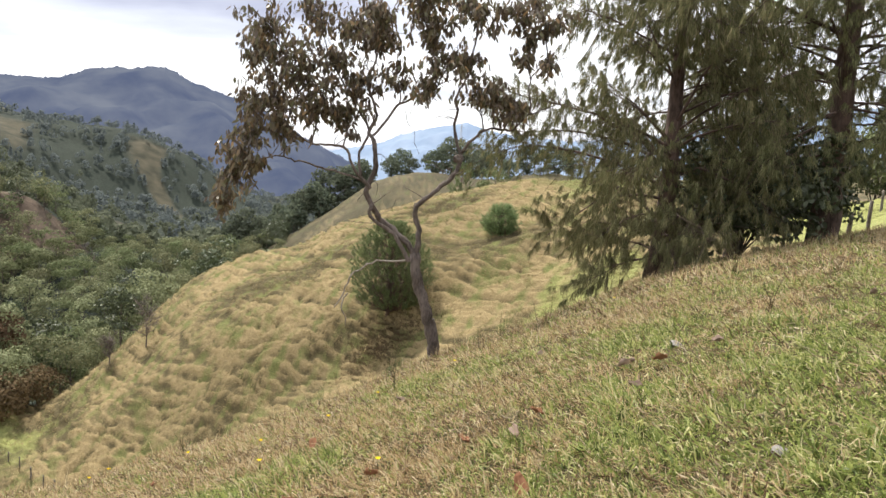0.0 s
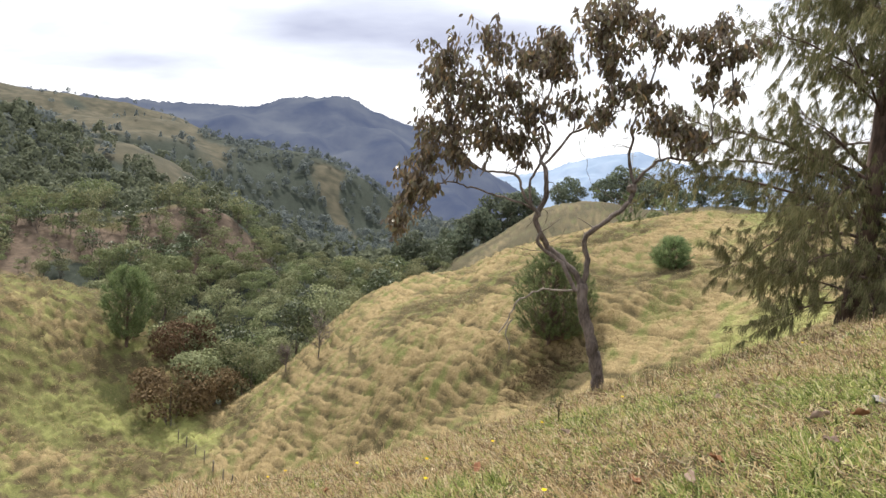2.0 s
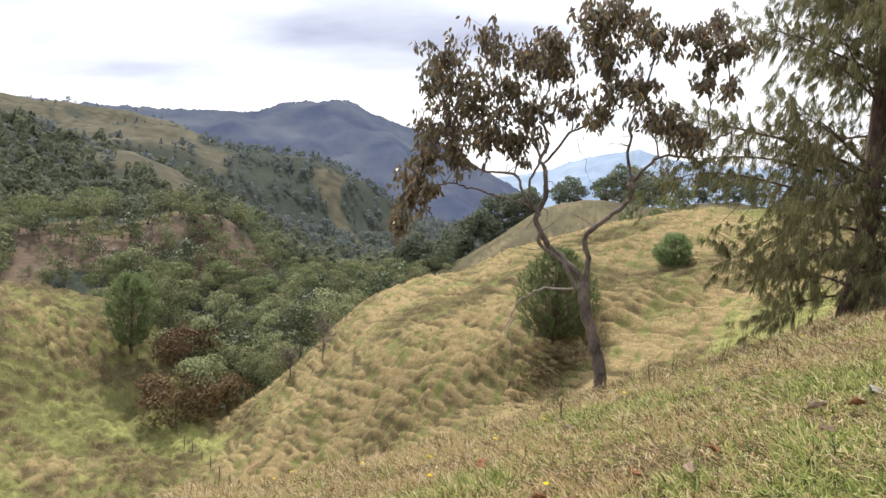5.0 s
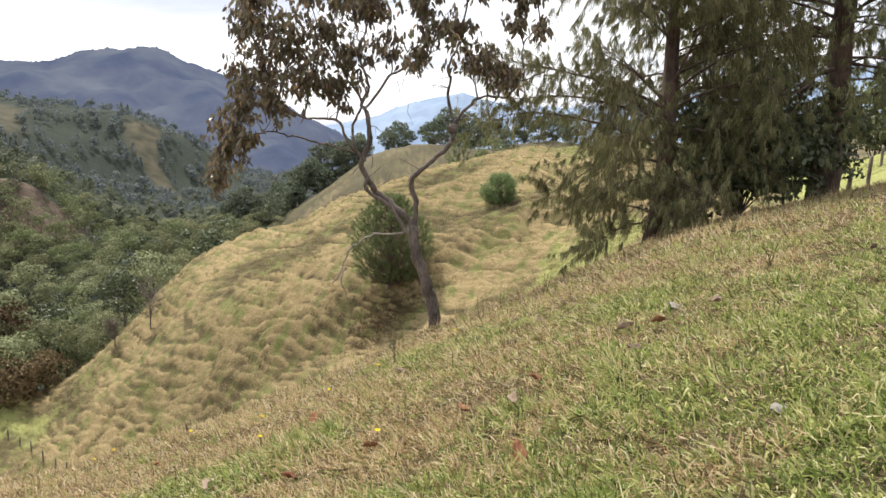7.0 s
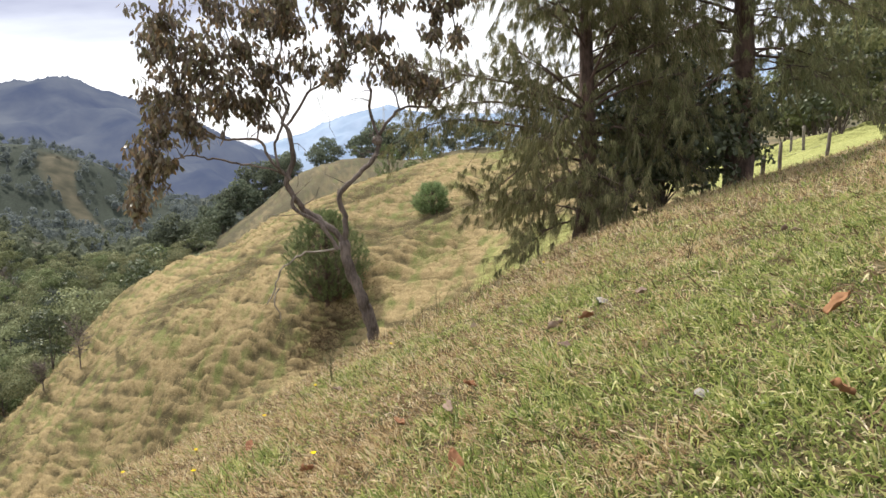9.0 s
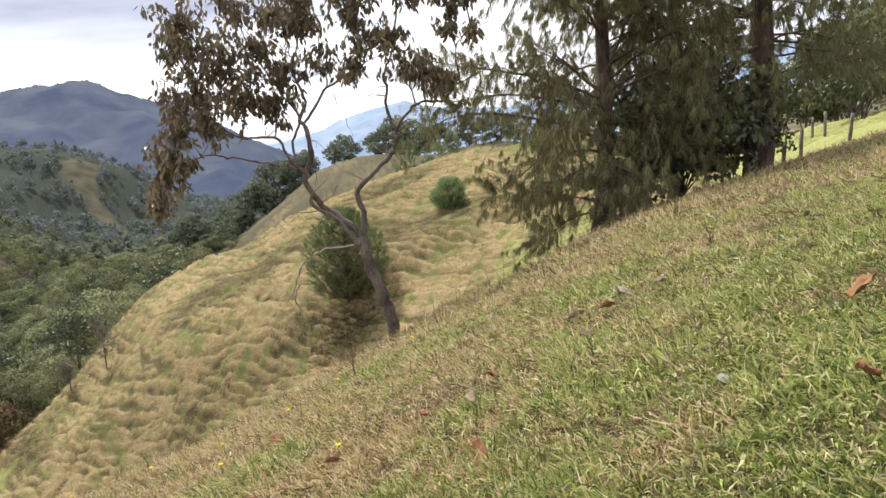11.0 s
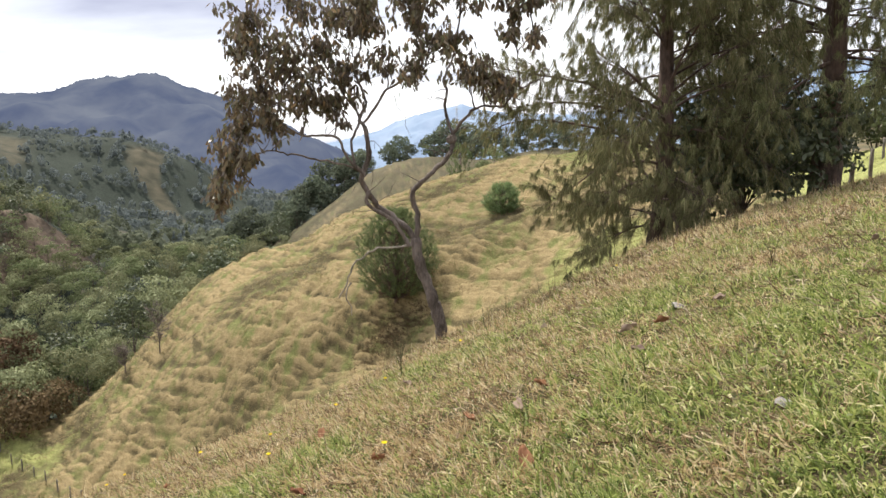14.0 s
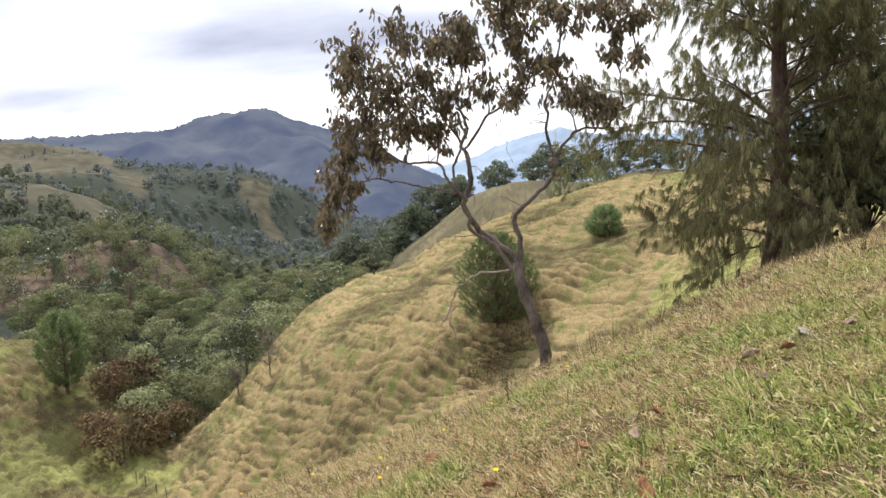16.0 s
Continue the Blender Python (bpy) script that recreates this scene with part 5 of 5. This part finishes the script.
def tussocks():
    """Hummocks of long dry grass on the facing spur and the far knoll."""
    rng = np.random.default_rng(500)
    pile, fresh = Pile(), Pile()
    for n, a0, a1, r0, r1, blade, long, wide in ((21000, -31, 18, 37, 77, 5, 0.26, 0.024), (1500, 14, 25, 24, 60, 6, 0.25, 0.022), (4500, -54, -30, 56, 100, 5, 0.34, 0.036)):
        az = rng.uniform(a0, a1, n)
        r = np.sqrt(rng.uniform(r0 ** 2, r1 ** 2, n))
        x, y = r * np.sin(np.radians(az)), r * np.cos(np.radians(az))
        # tussocks grow on the crowns of the hummocks
        for _ in range(2):
            c = hummocks(x, y)
            e = 0.06
            gx = hummocks(x + e, y) - c
            gy = hummocks(x, y + e) - c
            x, y = x + 0.1 * np.sign(gx), y + 0.1 * np.sign(gy)
        m = hummocks(x, y) > 0.5
        x, y = x[m], y[m]
        down = slope_normal(x, y)
        x, y = np.repeat(x, blade), np.repeat(y, blade)
        down = np.repeat(down, blade, 0)
        k = len(x)
        off = rng.normal(0, 0.11, (k, 2))
        z = ground(x, y)
        base = np.stack([x + off[:, 0], y + off[:, 1], z - 0.10], 1)
        way = np.stack([off[:, 0] * 3, off[:, 1] * 3, np.full(k, 0.3)], 1) + rng.normal(0, 0.22, (k, 3)) + down * 0.4
        bend = np.stack([off[:, 0] * 5, off[:, 1] * 5, np.full(k, -0.75)], 1) + np.stack([down[:, 0], down[:, 1], np.zeros(k)], 1) * 1.6 + rng.normal(0, 0.3, (k, 3))
        length = long * rng.uniform(0.55, 1.2, k)
        green = rng.random(k) < np.clip(0.16 + 0.35 * wave(x, y, 9, 501) + 0.3 * wave(x, y, 1.0, 503), 0, 0.75)
        for p, m in ((pile, ~green), (fresh, green)):
            v, f = blades(base[m], way[m], bend[m], length[m], wide * rng.uniform(0.6, 1.3, m.sum()), rng)
            p.add(v, f)
    tagged(new("tussock_grass", pile.mesh("tussock_grass", M_STRAW_BLADE)), "long straw-coloured tussock grass on the facing spur", "grass", kind="stuff")
    tagged(new("tussock_grass", fresh.mesh("tussock_grass", M_TUSSOCK_GREEN)), "greener tussock grass on the facing spur", "grass", kind="stuff")


M_TUSSOCK_GREEN = leaf_material("green_tussock", [(0.0, (0.13, 0.145, 0.05)), (0.5, (0.21, 0.205, 0.08)), (1.0, (0.33, 0.30, 0.14))], 0.14)
near_grass()
tussocks()


# ---- small things on the near slope ----
def on_ground(x, y, up=0.0):
    return x, y, float(ground(x, y)[0]) + up


def fallen_leaf(x, y, size, material, label, seed, tilt=0.5):
    """A dry leaf: pointed oval blade, curled along its midrib, with a stalk."""
    rng = np.random.default_rng(seed)
    ob = thing("fallen_leaf", on_ground(x, y, 0.062), label, "leaf", "fallen leaves")
    ob.rotation_euler = (rng.uniform(-tilt, tilt) + 0.35, rng.uniform(-tilt, tilt) - 0.35, rng.uniform(0, 6.28))
    bm = bmesh.new()
    rows = []
    for i in range(9):
        t = i / 8
        w = size * 0.24 * math.sin(math.pi * min(1, t * 0.92 + 0.05)) ** 0.8
        row = []
        for j in range(5):
            u = (j - 2) / 2
            row.append(bm.verts.new((u * w, (t - 0.5) * size, abs(u) * w * 0.75 + 0.22 * size * (t - 0.5) ** 2 + 0.01 * math.sin(9 * t + 5 * u))))
        rows.append(row)
    for a, b in zip(rows[:-1], rows[1:]):
        for j in range(4):
            bm.faces.new((a[j], a[j + 1], b[j + 1], b[j]))
    me = bpy.data.meshes.new("blade")
    bm.to_mesh(me)
    bm.free()
    me.materials.append(material)
    for p in me.polygons:
        p.use_smooth = True
    blade = part("blade", me, ob)
    blade.modifiers.new("thickness", "SOLIDIFY").thickness = 0.0015
    pile = Pile()
    pile.tube(np.array([[0, -0.5 * size, 0.05 * size], [0.02 * size, -0.65 * size, 0.08 * size], [0.0, -0.8 * size, 0.12 * size]]), (0.002, 0.0015), 4)
    part("stalk", pile.mesh("stalk", M_STEM), ob)
    return ob


RUST, PINKISH = "rust-brown curled fallen leaf on the grass", "pale pinkish dried leaf lying on the grass"
for i, (x, y, size, kind) in enumerate((
        (1.57, 4.59, 0.13, 0), (1.39, 4.74, 0.13, 1), (2.07, 4.91, 0.11, 1), (1.31, 4.21, 0.09, 1), (0.55, 3.87, 0.13, 1), (0.26, 4.0, 0.10, 0),
        (0.48, 3.03, 0.14, 0), (-0.80, 5.08, 0.12, 0), (0.70, 4.11, 0.09, 0), (-0.27, 3.83, 0.11, 0), (-1.26, 3.97, 0.10, 1), (-0.71, 3.69, 0.10, 0), (3.62, 5.52, 0.10, 1),
        (2.22, 2.93, 0.15, 0), (1.68, 2.11, 0.10, 0), (3.64, 5.75, 0.10, 1), (-2.02, 5.14, 0.07, 0), (1.05, 6.4, 0.09, 1), (-0.2, 6.1, 0.1, 1))):
    fallen_leaf(x, y, size, (M_DEAD_LEAF, M_PALE_LEAF)[kind], (RUST, PINKISH)[kind], 600 + i)


def stone(x, y, size, seed):
    ob_mesh = bmesh.new()
    bmesh.ops.create_icosphere(ob_mesh, subdivisions=3, radius=size / 2)
    off = Vector((seed * 1.7, seed * 0.3, 0))
    for v in ob_mesh.verts:
        v.co *= 1 + 0.35 * noise.noise(v.co * (2.2 / size) + off)
        v.co.z *= 0.28
        v.co.x *= 1.35
    me = bpy.data.meshes.new("stone")
    ob_mesh.to_mesh(me)
    ob_mesh.free()
    me.materials.append(M_STONE)
    ob = new("stone", me)
    ob.matrix_basis = Matrix.Translation(on_ground(x, y, 0.026)) @ pose(0, 0, 0, 4, -8, seed * 40)
    return tagged(ob, "pale grey stone half sunk in the grass", "stone", "stones on the slope")


stone(1.48, 2.70, 0.062, 1)
stone(1.86, 5.17, 0.085, 2)


def flower(x, y, seed, tall=0.16):
    """A small yellow composite flower on a thin stalk."""
    rng = np.random.default_rng(seed)
    ob = thing("flower", on_ground(x, y), "small yellow wild flower in the pasture grass", "flower", "yellow flowers")
    lean = rng.normal(0, 0.02, 2)
    pile = Pile()
    pile.tube(np.array([[0, 0, -0.02], [lean[0] * 0.4, lean[1] * 0.4, tall * 0.5], [lean[0], lean[1], tall]]), (0.0022, 0.0016), 4)
    part("stalk", pile.mesh("stalk", M_STEM), ob)
    k = 13
    a = np.arange(k) * 6.283 / k
    way = np.stack([np.cos(a), np.sin(a) - 0.25, np.full(k, 0.28)], 1)
    v, f = leaf_cards(np.repeat([[lean[0], lean[1], tall]], k, 0), way, 0.021, 0.008, rng, 0.1, np.repeat([[0, -0.4, 1.0]], k, 0))
    part("petal_ring", mesh_from("petal_ring", v, f, M_PETAL), ob)
    pile = Pile()
    pile.tube(np.array([[lean[0], lean[1], tall - 0.004], [lean[0], lean[1], tall + 0.006]]), (0.007, 0.005), 8)
    part("heart", pile.mesh("heart", M_PETAL), ob)


for i, (x, y) in enumerate(((-0.24, 3.95), (-0.80, 5.75), (-1.27, 5.5), (-2.19, 6.4), (-0.45, 6.8), (-3.6, 7.4), (-3.2, 7.0), (-1.1, 4.7), (0.3, 7.6), (2.4, 9.2))):
    flower(x, y, 700 + i, 0.12 + 0.012 * (i % 4))


def weed(x, y, tall, seed, green=False):
    """A spindly weed: a few upright stems with short side shoots."""
    rng = np.random.default_rng(seed)
    ob = thing("weed", on_ground(x, y), "spindly dark weed standing out of the grass", "weed", "weeds")
    pile, leaves = Pile(), Pile()
    for _ in range(rng.integers(3, 7)):
        w = np.array([rng.normal(0, 0.22), rng.normal(0, 0.22), 1.0]) * tall * rng.uniform(0.6, 1.0)
        p = resample(np.array([[0, 0, -0.03], w * 0.5 + rng.normal(0, 0.02, 3), w]), 0.05)
        pile.tube(p, (0.004, 0.0015), 4)
        for q in p[2:]:
            if rng.random() < 0.7:
                s = rng.normal(0, 1, 3) * np.array([1, 1, 0.3]) + np.array([0, 0, 0.6])
                e = q + unit(s) * rng.uniform(0.03, 0.09)
                pile.tube(np.array([q, e]), (0.002, 0.001), 3)
                leaves.add(*leaf_cards(np.array([q, e]), np.array([s, s]), 0.03, 0.01, rng))
    part("stem", pile.mesh("stem", M_STEM), ob)
    part("foliage", leaves.mesh("foliage", M_WOODS), ob)


for i, (x, y, tall) in enumerate(((2.81, 5.73, 0.34), (-0.30, 7.05, 0.35), (1.61, 9.73, 0.6), (4.12, 9.64, 0.4), (0.72, 9.29, 0.42), (1.1, 10.6, 0.5), (-1.4, 9.4, 0.4), (-2.6, 7.6, 0.35),
                                  (3.0, 12.0, 0.5), (5.6, 13.4, 0.5), (6.8, 12.6, 0.5), (2.2, 11.4, 0.45), (-0.6, 11.6, 0.5), (7.9, 15.1, 0.5), (4.4, 14.9, 0.55))):
    weed(x, y, tall, 800 + i)


# brown tufts round the foot of the young pine
def dry_brush():
    rng = np.random.default_rng(900)
    cx, cy = spot(-3.5, 48.3)
    k = 5200
    x, y = cx + rng.normal(0, 1.5, k), cy + rng.normal(0, 1.3, k)
    base = np.stack([x, y, ground(x, y)], 1)
    v, f = blades(base, np.stack([rng.normal(0, 0.5, k), rng.normal(0, 0.5, k), np.full(k, 0.6)], 1), rng.normal(0, 0.5, (k, 3)), rng.uniform(0.18, 0.45, k), 0.022, rng)
    tagged(new("dry_brush", mesh_from("dry_brush", v, f, M_BROWN_TUFT)), "brown tufts below the young pine", "brush", kind="stuff")


M_BROWN_TUFT = leaf_material("brown_tuft_blades", [(0.0, (0.06, 0.042, 0.025)), (0.6, (0.12, 0.085, 0.05)), (1.0, (0.19, 0.14, 0.085))], 0.2)
dry_brush()


# ---- power line across the valley ----
def pylon():
    x, y = spot(1.35, 1500)
    z = float(ground(x, y)[0])
    ob = thing("pylon", (x, y, z), "distant grey steel lattice pylon on the ridge", "pylon")
    tall, half = 1500 * math.tan(radians(2.0)) - z, 5.0
    pile = Pile()
    for sx in (-1, 1):
        for sy in (-1, 1):
            pile.tube(np.array([[sx * half, sy * half, 0], [sx * 1.0, sy * 1.0, tall]]), (0.7, 0.5), 4)
    for q in range(9):
        a, b = q / 9, (q + 1) / 9
        wa, wb = half + (1.0 - half) * a, half + (1.0 - half) * b
        for s in (-1, 1):
            pile.tube(np.array([[-s * wa, -wa, a * tall], [s * wb, -wb, b * tall]]), (0.2, 0.2), 3)
    part("mast", pile.mesh("mast", M_STEEL), ob)
    for lv in (0.72, 0.84, 0.96):
        pile = Pile()
        pile.tube(np.array([[-7, 0, lv * tall], [0, 0, lv * tall + 1.2], [7, 0, lv * tall]]), (0.3, 0.35, 0.3), 4)
        part("crossarm", pile.mesh("crossarm", M_STEEL), ob)


pylon()
